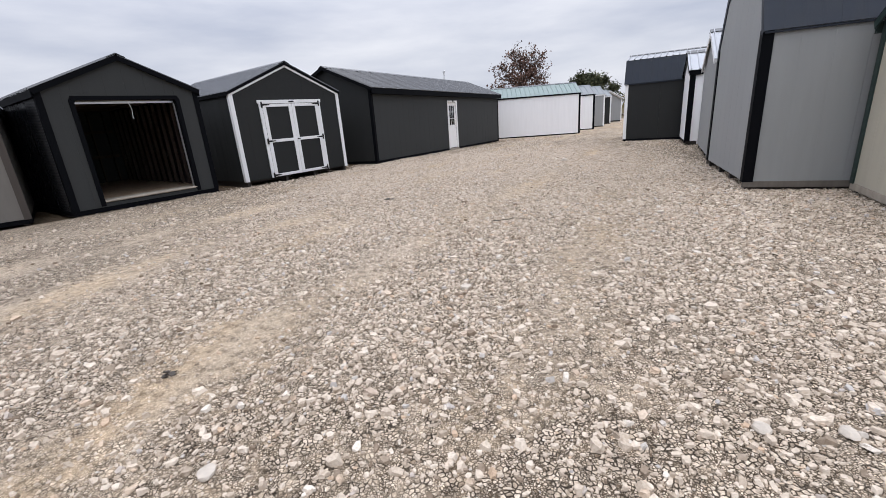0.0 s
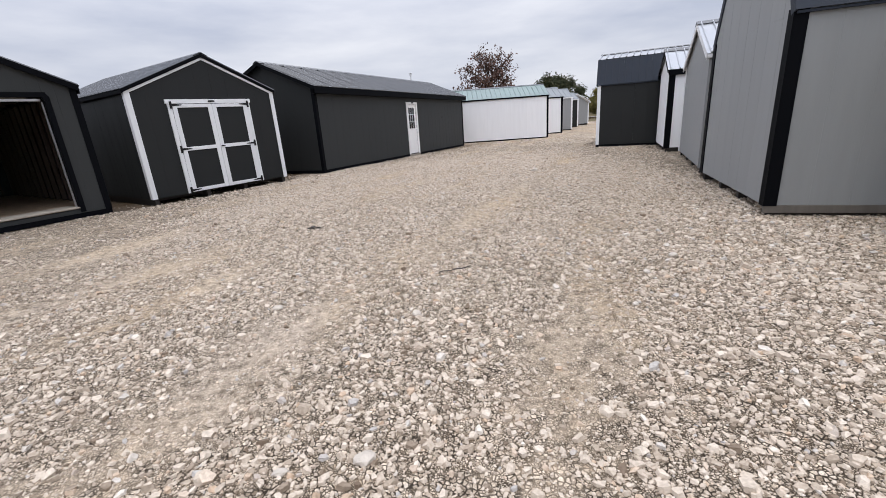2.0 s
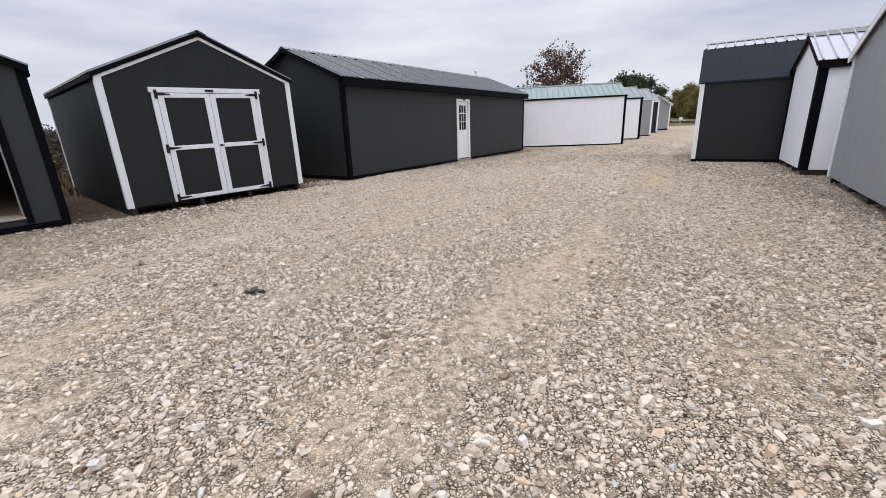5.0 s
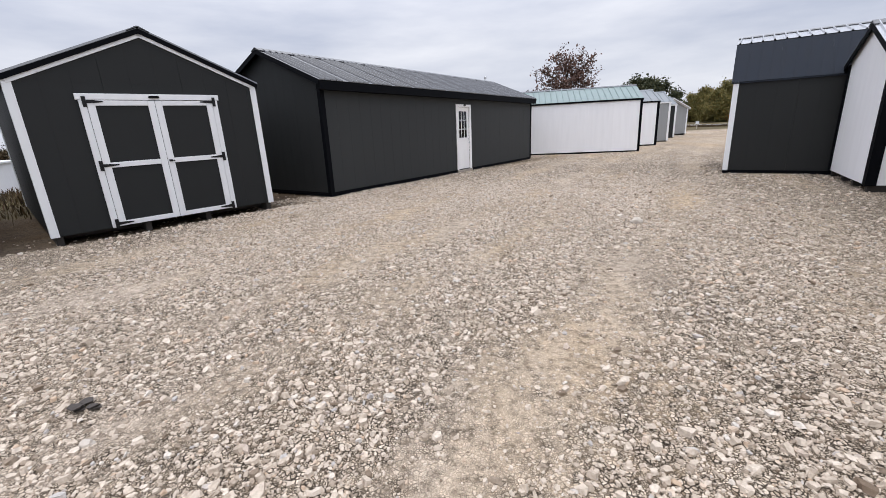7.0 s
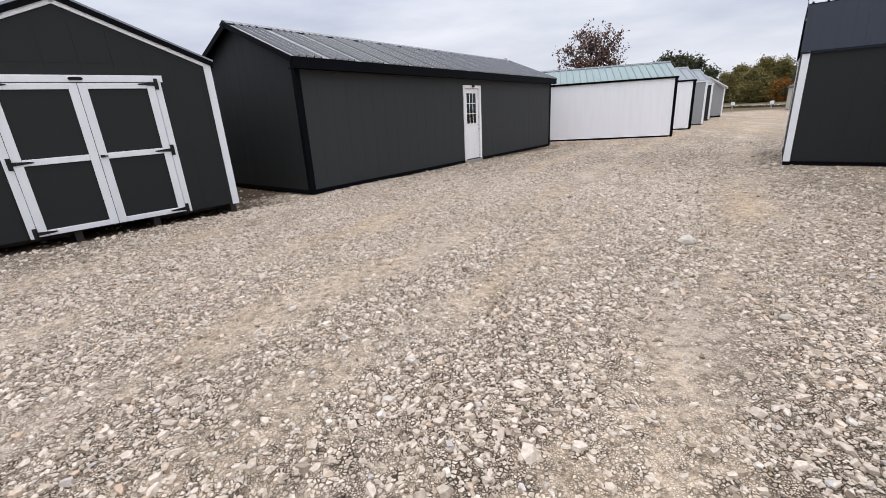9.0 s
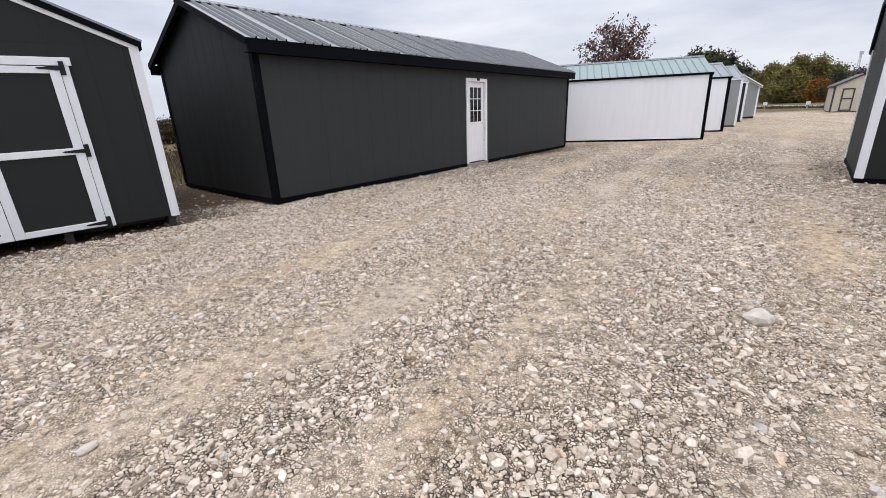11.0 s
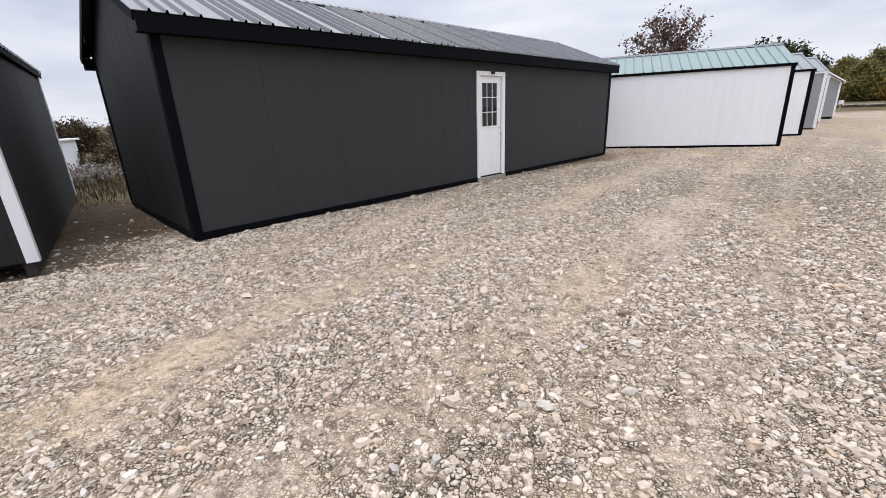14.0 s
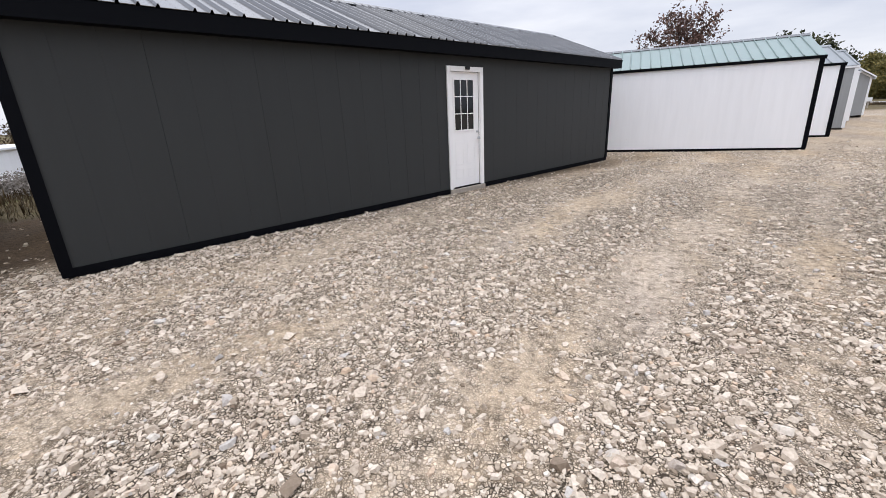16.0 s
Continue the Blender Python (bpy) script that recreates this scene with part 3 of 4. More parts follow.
# ---- doors and fittings ----
def hinge(parent, x, z, s):
    """A black T-hinge on a front wall, strap towards s."""
    bm = block(x - 0.028, x + 0.028, -0.064, -0.055, z - 0.085, z + 0.085, 0.003)
    part("hinge_plate", bm, IRON, parent, "black iron hinge plate")
    v = [(x + s * 0.02, -0.063, z - 0.028), (x + s * 0.24, -0.063, z - 0.011), (x + s * 0.265, -0.063, z), (x + s * 0.24, -0.063, z + 0.011), (x + s * 0.02, -0.063, z + 0.028)]
    v += [(a, -0.056, c) for a, b, c in v]
    f = [(0, 1, 2, 3, 4), (9, 8, 7, 6, 5)] + [(i, (i + 1) % 5, 5 + (i + 1) % 5, 5 + i) for i in range(5)]
    part("hinge_strap", raw("hinge_strap", v, f), IRON, parent, "black iron hinge strap")
    bm = bmesh.new()
    bmesh.ops.create_cone(bm, segments=10, radius1=0.011, radius2=0.011, depth=0.15, cap_ends=True)
    bmesh.ops.translate(bm, verts=bm.verts, vec=(x + s * 0.012, -0.066, z))
    part("hinge_pin", bm, IRON, parent)


def double_door(root, x0, x1, z0, z1):
    """White-framed double doors on a front wall."""
    xm, j = (x0 + x1) / 2, 0.095
    part("door_header", block(x0 - 0.035, x1 + 0.035, -0.05, -0.001, z1 - 0.1, z1), WHITE, root)
    part("door_jamb", block(x0, x0 + j, -0.045, -0.001, z0, z1 - 0.102), WHITE, root)
    part("door_jamb", block(x1 - j, x1, -0.045, -0.001, z0, z1 - 0.102), WHITE, root)
    for a, b, s in ((x0 + j + 0.006, xm - 0.004, 1), (xm + 0.004, x1 - j - 0.006, -1)):
        za, zb = z0 + 0.02, z1 - 0.112
        leaf = part("door_leaf", block(a, b, -0.03, -0.002, za, zb), CHARCOAL, root, "charcoal door leaf framed with white boards")
        w, y0, y1 = 0.108, -0.054, -0.0305
        part("stile", block(a, a + w, y0, y1, za, zb), WHITE, leaf)
        part("stile", block(b - w, b, y0, y1, za, zb), WHITE, leaf)
        zm = za + (zb - za) * 0.5
        for c0, c1 in ((za, za + 0.085), (zm - 0.045, zm + 0.045), (zb - 0.085, zb)):
            part("rail", block(a + w + 0.001, b - w - 0.001, y0 + 0.001, y1, c0, c1), WHITE, leaf)
        for zz in (za + 0.05, zm, zb - 0.02):
            hinge(leaf, (a - 0.03) if s > 0 else (b + 0.03), zz, s)
        if s < 0:
            part("handle_plate", block(a + 0.015, a + 0.075, -0.066, -0.0545, zm - 0.02, zm + 0.02), IRON, leaf, "black handle")
            part("handle_grip", block(a + 0.02, a + 0.11, -0.09, -0.067, zm - 0.012, zm + 0.008), IRON, leaf, "black lever handle")
    part("vent", block(xm - 0.09, xm + 0.09, -0.062, -0.0505, z1 - 0.072, z1 - 0.032, 0.018), IRON, root, "small dark metal plate")


double_door(B, 0.83, 3.01, 0.0, 2.29)

# long shed's door, on its lane side
WC = 4.27


def side_block(y0, y1, o0, o1, z0, z1, bevel=0.004):
    return block(WC + o0, WC + o1, y0, y1, z0, z1, bevel)


Y0, Y1, ZB, ZT = 6.02, 7.04, -0.015, 2.315
part("door_casing", side_block(Y0, Y0 + 0.09, -0.03, 0.03, ZB, ZT), DOOR_WHITE, C)
part("door_casing", side_block(Y1 - 0.09, Y1, -0.03, 0.03, ZB, ZT), DOOR_WHITE, C)
part("door_casing", side_block(Y0 + 0.091, Y1 - 0.091, -0.03, 0.029, ZT - 0.09, ZT), DOOR_WHITE, C)
part("door_step", side_block(Y0, Y1, -0.011, 0.06, -0.12, ZB - 0.003), PALE_TIMBER, C, "raw timber door sill")
part("porch_light", side_block(6.5, 6.62, 0.031, 0.07, ZT - 0.06, ZT + 0.0, 0.012), IRON, C, "small dark light fitting over the door")
ya, yb, za, zb = Y0 + 0.094, Y1 - 0.094, ZB + 0.02, ZT - 0.094
slab = part("door_leaf", side_block(ya, yb, -0.06, -0.03, za, zb), DOOR_WHITE, C, "white door with nine small panes")
wy0, wy1, wz0, wz1 = ya + 0.115, yb - 0.15, za + 1.12, zb - 0.13
part("glass_pane", side_block(wy0 + 0.005, wy1 - 0.005, -0.0295, -0.026, wz0, wz1, 0.0), GLASS, slab, "dark glass")
for i in range(4):
    q = wy0 + (wy1 - wy0) * i / 3
    hw = 0.016 if i in (0, 3) else 0.009
    part("glazing_bar", side_block(q - hw, q + hw, -0.0255, -0.015 if i in (0, 3) else -0.017, wz0 - 0.02, wz1 + 0.02, 0.002), DOOR_WHITE, slab)
    q = wz0 + (wz1 - wz0) * i / 3
    part("glazing_bar", side_block(wy0 + 0.017, wy1 - 0.017, -0.0252, -0.0175, q - hw, q + hw, 0.002), DOOR_WHITE, slab)
for p0, p1 in ((ya + 0.13, ya + 0.36), (yb - 0.36, yb - 0.13)):
    for q0, q1 in ((za + 0.16, za + 0.36), (za + 0.44, za + 0.92)):
        for s0, s1, t0, t1 in ((p0, p1, q0, q0 + 0.02), (p0, p1, q1 - 0.02, q1), (p0, p0 + 0.02, q0 + 0.021, q1 - 0.021), (p1 - 0.02, p1, q0 + 0.021, q1 - 0.021)):
            part("panel_moulding", side_block(s0, s1, -0.0295, -0.0255, t0, t1, 0.0015), DOOR_WHITE, slab)
bm = bmesh.new()
bmesh.ops.create_uvsphere(bm, u_segments=12, v_segments=8, radius=0.032)
bmesh.ops.translate(bm, verts=bm.verts, vec=(WC + 0.02, yb - 0.06, za + 0.95))
part("door_knob", bm, BARE_METAL, slab, "silver knob")
bm = bmesh.new()
bmesh.ops.create_uvsphere(bm, u_segments=10, v_segments=6, radius=0.024)
bmesh.ops.translate(bm, verts=bm.verts, vec=(WC - 0.022, yb - 0.06, za + 1.08))
part("deadbolt", bm, BARE_METAL, slab)

# open shed: roll-up door, its frame and inside studs
OX0, OX1, OZ = 0.60, 2.64, 2.31
part("opening_trim", block(OX0 - 0.09, OX0, -0.025, 0.1, 0.02, OZ - 0.06), BLACK, A)
part("opening_trim", block(OX1, OX1 + 0.09, -0.025, 0.1, 0.02, OZ - 0.06), BLACK, A)
part("opening_trim", block(OX0 - 0.05, OX1 + 0.05, -0.025, 0.1, OZ, OZ + 0.09), BLACK, A)
for x, s in ((OX0, 1), (OX1, -1)):
    v = [(x - s * 0.09, -0.025, OZ - 0.06), (x - s * 0.09, -0.025, OZ), (x - s * 0.05, -0.025, OZ + 0.06), (x - s * 0.05, -0.025, OZ), (x + s * 0.03, -0.025, OZ), (x, -0.025, OZ - 0.06)]
    v += [(a, 0.1, c) for a, b, c in v]
    part("trim_corner", raw("trim_corner", v, [(0, 1, 2, 3, 4, 5), (11, 10, 9, 8, 7, 6)] + [(i, (i + 1) % 6, 6 + (i + 1) % 6, 6 + i) for i in range(6)]), BLACK, A)
bm = bmesh.new()
bmesh.ops.create_cone(bm, segments=24, radius1=0.19, radius2=0.19, depth=OX1 - OX0 - 0.06, cap_ends=True)
bmesh.ops.transform(bm, verts=bm.verts, matrix=pose((OX0 + OX1) / 2, 0.36, OZ + 0.12, 0, 90, 0))
part("door_roll", bm, BLACK_METAL, A, "rolled-up black metal door")
part("door_bottom_bar", block(OX0 + 0.02, OX1 - 0.02, 0.105, 0.14, OZ - 0.07, OZ - 0.02), BARE_METAL, A, "pale metal bottom bar")
for x in (OX0 + 0.012, OX1 - 0.012):
    part("door_track", block(x - 0.012, x + 0.012, 0.102, 0.16, 0.1, OZ - 0.08), BARE_METAL, A, "bright metal door track")
v, f = [], []
for k in range(9):
    q = k / 8
    c = ((OX0 + OX1) / 2 + 0.02 + 0.05 * q + 0.02 * math.sin(q * 5), 0.12, OZ - 0.06 - 0.36 * q)
    v += [(c[0] - 0.006, c[1], c[2]), (c[0] + 0.006, c[1] - 0.006, c[2]), (c[0] + 0.004, c[1] + 0.006, c[2])]
for k in range(8):
    f += [(3 * k + i, 3 * k + (i + 1) % 3, 3 * k + 3 + (i + 1) % 3, 3 * k + 3 + i) for i in range(3)]
part("pull_rope", raw("pull_rope", v, f), WHITE, A, "white pull rope")
part("threshold", block(OX0, OX1, -0.03, 0.5, 0.101, 0.13), PALE_TIMBER, A, "worn pale wooden threshold")
WA = 3.18
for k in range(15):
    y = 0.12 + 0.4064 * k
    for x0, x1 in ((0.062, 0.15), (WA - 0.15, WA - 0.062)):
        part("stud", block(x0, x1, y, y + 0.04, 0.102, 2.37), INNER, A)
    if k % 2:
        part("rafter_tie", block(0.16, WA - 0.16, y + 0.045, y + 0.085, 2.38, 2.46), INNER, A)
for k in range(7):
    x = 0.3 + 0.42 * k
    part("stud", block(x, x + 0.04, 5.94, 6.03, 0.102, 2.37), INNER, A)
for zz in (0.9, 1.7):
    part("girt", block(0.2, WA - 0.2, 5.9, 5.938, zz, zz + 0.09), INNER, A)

# far shed's two doors
for x0 in (0.55, 2.0):
    part("door_trim", block(x0, x0 + 0.1, -0.04, -0.001, 0.05, 1.85), BROWN, TAN)
    part("door_trim", block(x0 + 0.7, x0 + 0.8, -0.04, -0.001, 0.05, 1.85), BROWN, TAN)
    for zz in (0.05, 0.98, 1.75):
        part("door_trim", block(x0 + 0.101, x0 + 0.699, -0.04, -0.001, zz, zz + 0.1), BROWN, TAN)

# ---- gravel ----
def island_mat(name, stops, rough=0.9):
    m, n, l, b = node_mat(name, rough)
    b.inputs["Specular IOR Level"].default_value = 0.25
    g = n.new("ShaderNodeNewGeometry")
    r = ramp(n, l, g.outputs["Random Per Island"], stops)
    tc = n.new("ShaderNodeTexCoord")
    t = noise_node(n, l, 60, 4, tc.outputs["Object"])
    k = ramp(n, l, t.outputs["Fac"], [(0.3, (0.78, 0.76, 0.74)), (0.7, (1.1, 1.1, 1.1))])
    mm = n.new("ShaderNodeMixRGB")
    mm.blend_type = "MULTIPLY"
    mm.inputs[0].default_value = 1
    l.new(r.outputs["Color"], mm.inputs[1])
    l.new(k.outputs["Color"], mm.inputs[2])
    l.new(mm.outputs["Color"], b.inputs["Base Color"])
    return m


STONE = island_mat("crushed_limestone", [(0.0, (0.19, 0.14, 0.10)), (0.08, (0.41, 0.34, 0.265)), (0.25, (0.545, 0.462, 0.375)), (0.6, (0.63, 0.545, 0.45)), (0.85, (0.70, 0.615, 0.52)), (0.92, (0.56, 0.42, 0.30)), (0.96, (0.46, 0.44, 0.42)), (1.0, (0.78, 0.71, 0.62))])
rng = np.random.default_rng(5)


def soup(name, verts, faces, material):
    """A mesh from arrays: verts (n, 3), faces (m, k)."""
    me = bpy.data.meshes.new(name)
    k = faces.shape[1]
    me.vertices.add(len(verts))
    me.vertices.foreach_set("co", verts.astype(np.float32).reshape(-1))
    me.loops.add(faces.size)
    me.loops.foreach_set("vertex_index", faces.astype(np.int32).reshape(-1))
    me.polygons.add(len(faces))
    me.polygons.foreach_set("loop_start", np.arange(len(faces), dtype=np.int32) * k)
    me.polygons.foreach_set("loop_total", np.full(len(faces), k, dtype=np.int32))
    me.update(calc_edges=True)
    me.shade_flat()
    me.materials.append(material)
    return me


RING = [(math.cos(q), math.sin(q)) for q in (0.1, 1.2, 2.6, 3.8, 5.1)]
BLOCK = np.array([(x, y, -0.9) for x, y in RING] + [(0.85 * x, 0.85 * y, 0.75) for x, y in RING], float)
BLOCKF = np.array([t for i in range(5) for t in ((i, (i + 1) % 5, 5 + (i + 1) % 5), (i, 5 + (i + 1) % 5, 5 + i))] + [(5, 6, 7), (5, 7, 8), (5, 8, 9)])
CHIP = np.array([(1, 0.1, 0), (-0.3, 0.9, 0.1), (-0.9, -0.4, 0), (0.3, -0.9, -0.1), (0.15, 0.1, 0.9), (-0.1, -0.1, -0.9)], float) * 1.15
CHIPF = np.array([(0, 1, 4), (1, 2, 4), (2, 3, 4), (3, 0, 4), (1, 0, 5), (2, 1, 5), (3, 2, 5), (0, 3, 5)])


def scatter(count, x0, x1, y0, y1, size, spread, big, form=BLOCK, sides=BLOCKF):
    """Broken stones, flat-topped and lying mostly on their broad side."""
    x, y = rng.uniform(x0, x1, count), rng.uniform(y0, y1, count)
    edge = np.minimum(np.minimum(x - x0, x1 - x) / 1.5, np.minimum(y - y0, y1 - y) / 3.0)
    keep = (rng.random(count) < loose(x, y) * np.clip(edge, 0, 1)) & (weed_mask(x, y) < 0.3)
    x, y = x[keep], y[keep]
    n = len(x)
    r = np.clip(size * np.exp(spread * rng.standard_normal(n)), size * 0.45, big)
    m = len(form)
    j = form[None] * (0.8 + 0.4 * rng.random((n, m, 3))) + rng.normal(0, 0.12, (n, m, 3))
    j *= np.stack([rng.uniform(0.85, 1.4, n), rng.uniform(0.6, 1.0, n), rng.uniform(0.35, 0.75, n)], -1)[:, None, :]
    lie = 0.3 if size < 0.015 else 0.2
    tx, ty, tz = rng.normal(0, lie, n), rng.normal(0, lie, n), rng.uniform(0, 6.283, n)
    px, py, pz = j[..., 0], j[..., 1], j[..., 2]
    py, pz = py * np.cos(tx)[:, None] - pz * np.sin(tx)[:, None], py * np.sin(tx)[:, None] + pz * np.cos(tx)[:, None]
    px, pz = px * np.cos(ty)[:, None] + pz * np.sin(ty)[:, None], -px * np.sin(ty)[:, None] + pz * np.cos(ty)[:, None]
    px, py = px * np.cos(tz)[:, None] - py * np.sin(tz)[:, None], px * np.sin(tz)[:, None] + py * np.cos(tz)[:, None]
    p = np.stack([px, py, pz], -1) * r[:, None, None]
    p[..., 0] += x[:, None]
    p[..., 1] += y[:, None]
    p[..., 2] += (lane_z(x, y) + r * 0.25)[:, None]
    f = sides[None] + m * np.arange(n)[:, None, None]
    return p.reshape(-1, 3), f.reshape(-1, sides.shape[1])


for spec in ((150000, -3.2, 6.5, 0.0, 18.0, 0.0075, 0.3, 0.02, CHIP, CHIPF), (195000, -4.3, 7.0, -0.5, 20.0, 0.0113, 0.4, 0.03),
             (40000, -8, 10, -2.0, 28.0, 0.0175, 0.3, 0.04), (8000, -6, 8, -1.0, 22.0, 0.025, 0.22, 0.048), (1700, 1.6, 5.6, 13.2, 17.6, 0.026, 0.25, 0.05), (700, -0.6, 1.9, 0.2, 4.2, 0.024, 0.25, 0.05), (1100, 2.0, 5.6, 2.6, 8.6, 0.024, 0.25, 0.045), (700, -0.6, 2.0, 3.6, 8.0, 0.024, 0.25, 0.045), (600, 0.4, 3.2, 8.0, 12.0, 0.024, 0.25, 0.045), (26000, -8, 13, 14.0, 36.0, 0.024, 0.3, 0.045, CHIP, CHIPF)):
    v, f = scatter(*spec)
    tagged(new("gravel", soup("gravel", v, f, STONE)), "loose crushed limestone gravel in mixed sizes", "gravel", kind="stuff")

# larger loose rocks
ROCK = coat("pale_limestone", (0.54, 0.485, 0.42), 0.9, 0.2, 60, 0.6, 0.0, 14)


def rock(x, y, size):
    bm = bmesh.new()
    bmesh.ops.create_icosphere(bm, subdivisions=2, radius=size / 2)
    sx, sy, sz = rng.uniform(0.8, 1.2), rng.uniform(0.6, 0.9), rng.uniform(0.4, 0.6)
    off = Vector(rng.uniform(-50, 50, 3))
    for vv in bm.verts:
        d = vv.co.normalized()
        k = 1 + 0.35 * noise.noise(d * 1.6 + off) + 0.12 * noise.noise(d * 5 + off)
        vv.co = Vector((vv.co.x * sx * k, vv.co.y * sy * k, max(-0.25 * size, vv.co.z * sz * k)))
    me = bpy.data.meshes.new("rock")
    bm.to_mesh(me)
    bm.free()
    me.materials.append(ROCK)
    ob = new("rock", me)
    ob.matrix_world = pose(x, y, float(lane_z(x, y)) + size * 0.14, 0, 0, rng.uniform(0, 360))
    tagged(ob, "pale broken limestone rock lying on the gravel", "rock", "loose rocks")


for rx, ry, rs in ((3.84, 12.76, 0.25), (2.76, 11.74, 0.1), (0.03, 11.09, 0.11), (2.23, 11.42, 0.08), (0.49, 11.73, 0.08), (1.33, 12.94, 0.1),
                   (1.28, 12.54, 0.11), (2.73, 12.56, 0.1), (3.02, 15.01, 0.12), (2.46, 14.28, 0.1), (2.91, 14.49, 0.1), (1.88, 14.47, 0.08),
                   (0.7, 6.06, 0.1), (0.47, 4.99, 0.12), (-0.74, 5.4, 0.1), (0.5, 5.59, 0.09), (3.08, 5.69, 0.13), (2.61, 5.35, 0.1),
                   (1.15, 9.96, 0.09), (0.88, 8.46, 0.09), (-0.68, 8.04, 0.1), (3.77, 10.96, 0.12), (0.18, 3.5, 0.13), (1.6, 2.67, 0.13),
                   (-0.2, 3.49, 0.09), (1.41, 1.57, 0.12), (1.76, 1.51, 0.12), (-1.17, 1.57, 0.12), (1.67, 15.43, 0.1), (3.25, 15.56, 0.1)):
    rock(rx, ry, rs * 0.8)
bm = bmesh.new()
prev = None
for k in range(9):
    c = Vector((0.72 + 0.04 * k, 5.80 + 0.011 * k + 0.006 * math.sin(k), 0.035 + 0.006 * math.sin(k * 1.7)))
    ring = [bm.verts.new(c + Vector((0, math.cos(q) * 0.006, math.sin(q) * 0.006))) for q in (0, 1.26, 2.51, 3.77, 5.03)]
    if prev:
        for i in range(5):
            bm.faces.new((prev[i], prev[(i + 1) % 5], ring[(i + 1) % 5], ring[i]))
    prev = ring
twig = bpy.data.meshes.new("twig")
bm.to_mesh(twig)
bm.free()
twig.materials.append(DARK_TIMBER)
tagged(new("twig", twig), "thin dark twig lying on the gravel", "twig")


def dark_clod(x, y, s):
    bm = bmesh.new()
    for k in range(7):
        c = Vector((rng.normal(0, s * 0.5), rng.normal(0, s * 0.3), rng.uniform(0.01, 0.035)))
        q = [bm.verts.new(c + Vector((math.cos(a) * s * rng.uniform(0.25, 0.5), math.sin(a) * s * 0.3, rng.uniform(-0.008, 0.016)))) for a in (0, 1.2, 2.5, 3.7, 5.0)]
        low = [bm.verts.new(w.co - Vector((0, 0, 0.006))) for w in q]
        bm.faces.new(q)
        bm.faces.new(low[::-1])
        for i in range(5):
            bm.faces.new((q[i], low[i], low[(i + 1) % 5], q[(i + 1) % 5]))
    me = bpy.data.meshes.new("dead_leaves")
    bm.to_mesh(me)
    bm.free()
    me.materials.append(BROWN)
    tagged(new("dead_leaves", me), "dark curled dead leaves on the gravel", "leaves").location = (x, y, float(lane_z(x, y)))


dark_clod(-1.03, 8.35, 0.11)
dark_clod(-1.86, 2.45, 0.06)

# ---- trees and brush ----
BARK = coat("grey_bark", (0.07, 0.055, 0.045), 0.9, 0.3, 12, 0.5)


def leaf_mat(name, stops):
    return island_mat(name, stops, 0.7)


RUST = leaf_mat("russet_leaves", [(0.0, (0.07, 0.042, 0.036)), (0.5, (0.14, 0.08, 0.066)), (1.0, (0.22, 0.14, 0.11))])
DEEP = leaf_mat("dark_green_leaves", [(0.0, (0.03, 0.038, 0.02)), (0.6, (0.06, 0.07, 0.034)), (1.0, (0.10, 0.10, 0.05))])
OLIVE = leaf_mat("olive_leaves", [(0.0, (0.09, 0.095, 0.035)), (0.5, (0.17, 0.15, 0.05)), (1.0, (0.28, 0.22, 0.07))])
ORANGE = leaf_mat("orange_leaves", [(0.0, (0.16, 0.06, 0.012)), (0.5, (0.26, 0.11, 0.02)), (1.0, (0.34, 0.18, 0.04))])
BRUSH = leaf_mat("dry_brush", [(0.0, (0.035, 0.024, 0.014)), (0.5, (0.075, 0.052, 0.026)), (0.85, (0.12, 0.085, 0.04)), (1.0, (0.09, 0.04, 0.02))])
STRAW = leaf_mat("dry_grass", [(0.0, (0.07, 0.05, 0.025)), (0.6, (0.13, 0.095, 0.05)), (1.0, (0.10, 0.09, 0.04))])
PALE_TWIG = leaf_mat("pale_bare_twigs", [(0.0, (0.16, 0.14, 0.12)), (1.0, (0.36, 0.33, 0.30))])
HAZE_LEAF = leaf_mat("grey_brown_leaves", [(0.0, (0.06, 0.05, 0.042)), (1.0, (0.13, 0.105, 0.085))])


def limb(vs, fs, pts, r0, r1, sides=6):
    base = len(vs)
    n = len(pts)
    for i, p in enumerate(pts):
        d = (pts[min(i + 1, n - 1)] - pts[max(i - 1, 0)]).normalized()
        u = d.orthogonal().normalized()
        w = d.cross(u)
        r = r0 + (r1 - r0) * i / (n - 1)
        for k in range(sides):
            a = 6.2832 * k / sides
            vs.append(p + (u * math.cos(a) + w * math.sin(a)) * r)
    for i in range(n - 1):
        for k in range(sides):
            a, b = base + i * sides + k, base + i * sides + (k + 1) % sides
            fs.append((a, b, b + sides, a + sides))


def leaf_cloud(centres, per, spread, size):
    """Folded leaf clumps round the centres, as verts and quads."""
    c = np.repeat(np.asarray(centres, float), per, 0)
    n = len(c)
    c = c + rng.normal(0, 1, (n, 3)) * spread
    a = rng.normal(0, 1, (n, 3))
    a /= np.linalg.norm(a, axis=1)[:, None]
    b = np.cross(a, rng.normal(0, 1, (n, 3)))
    b /= np.linalg.norm(b, axis=1)[:, None]
    s = size * rng.uniform(0.5, 1.3, n)[:, None]
    nrm = np.cross(a, b)
    v = np.stack([c - a * s, c + b * s * 0.6 + nrm * s * 0.3, c + a * s, c - b * s * 0.6 + nrm * s * 0.2], 1)
    return v.reshape(-1, 3), np.arange(4 * n).reshape(-1, 4)


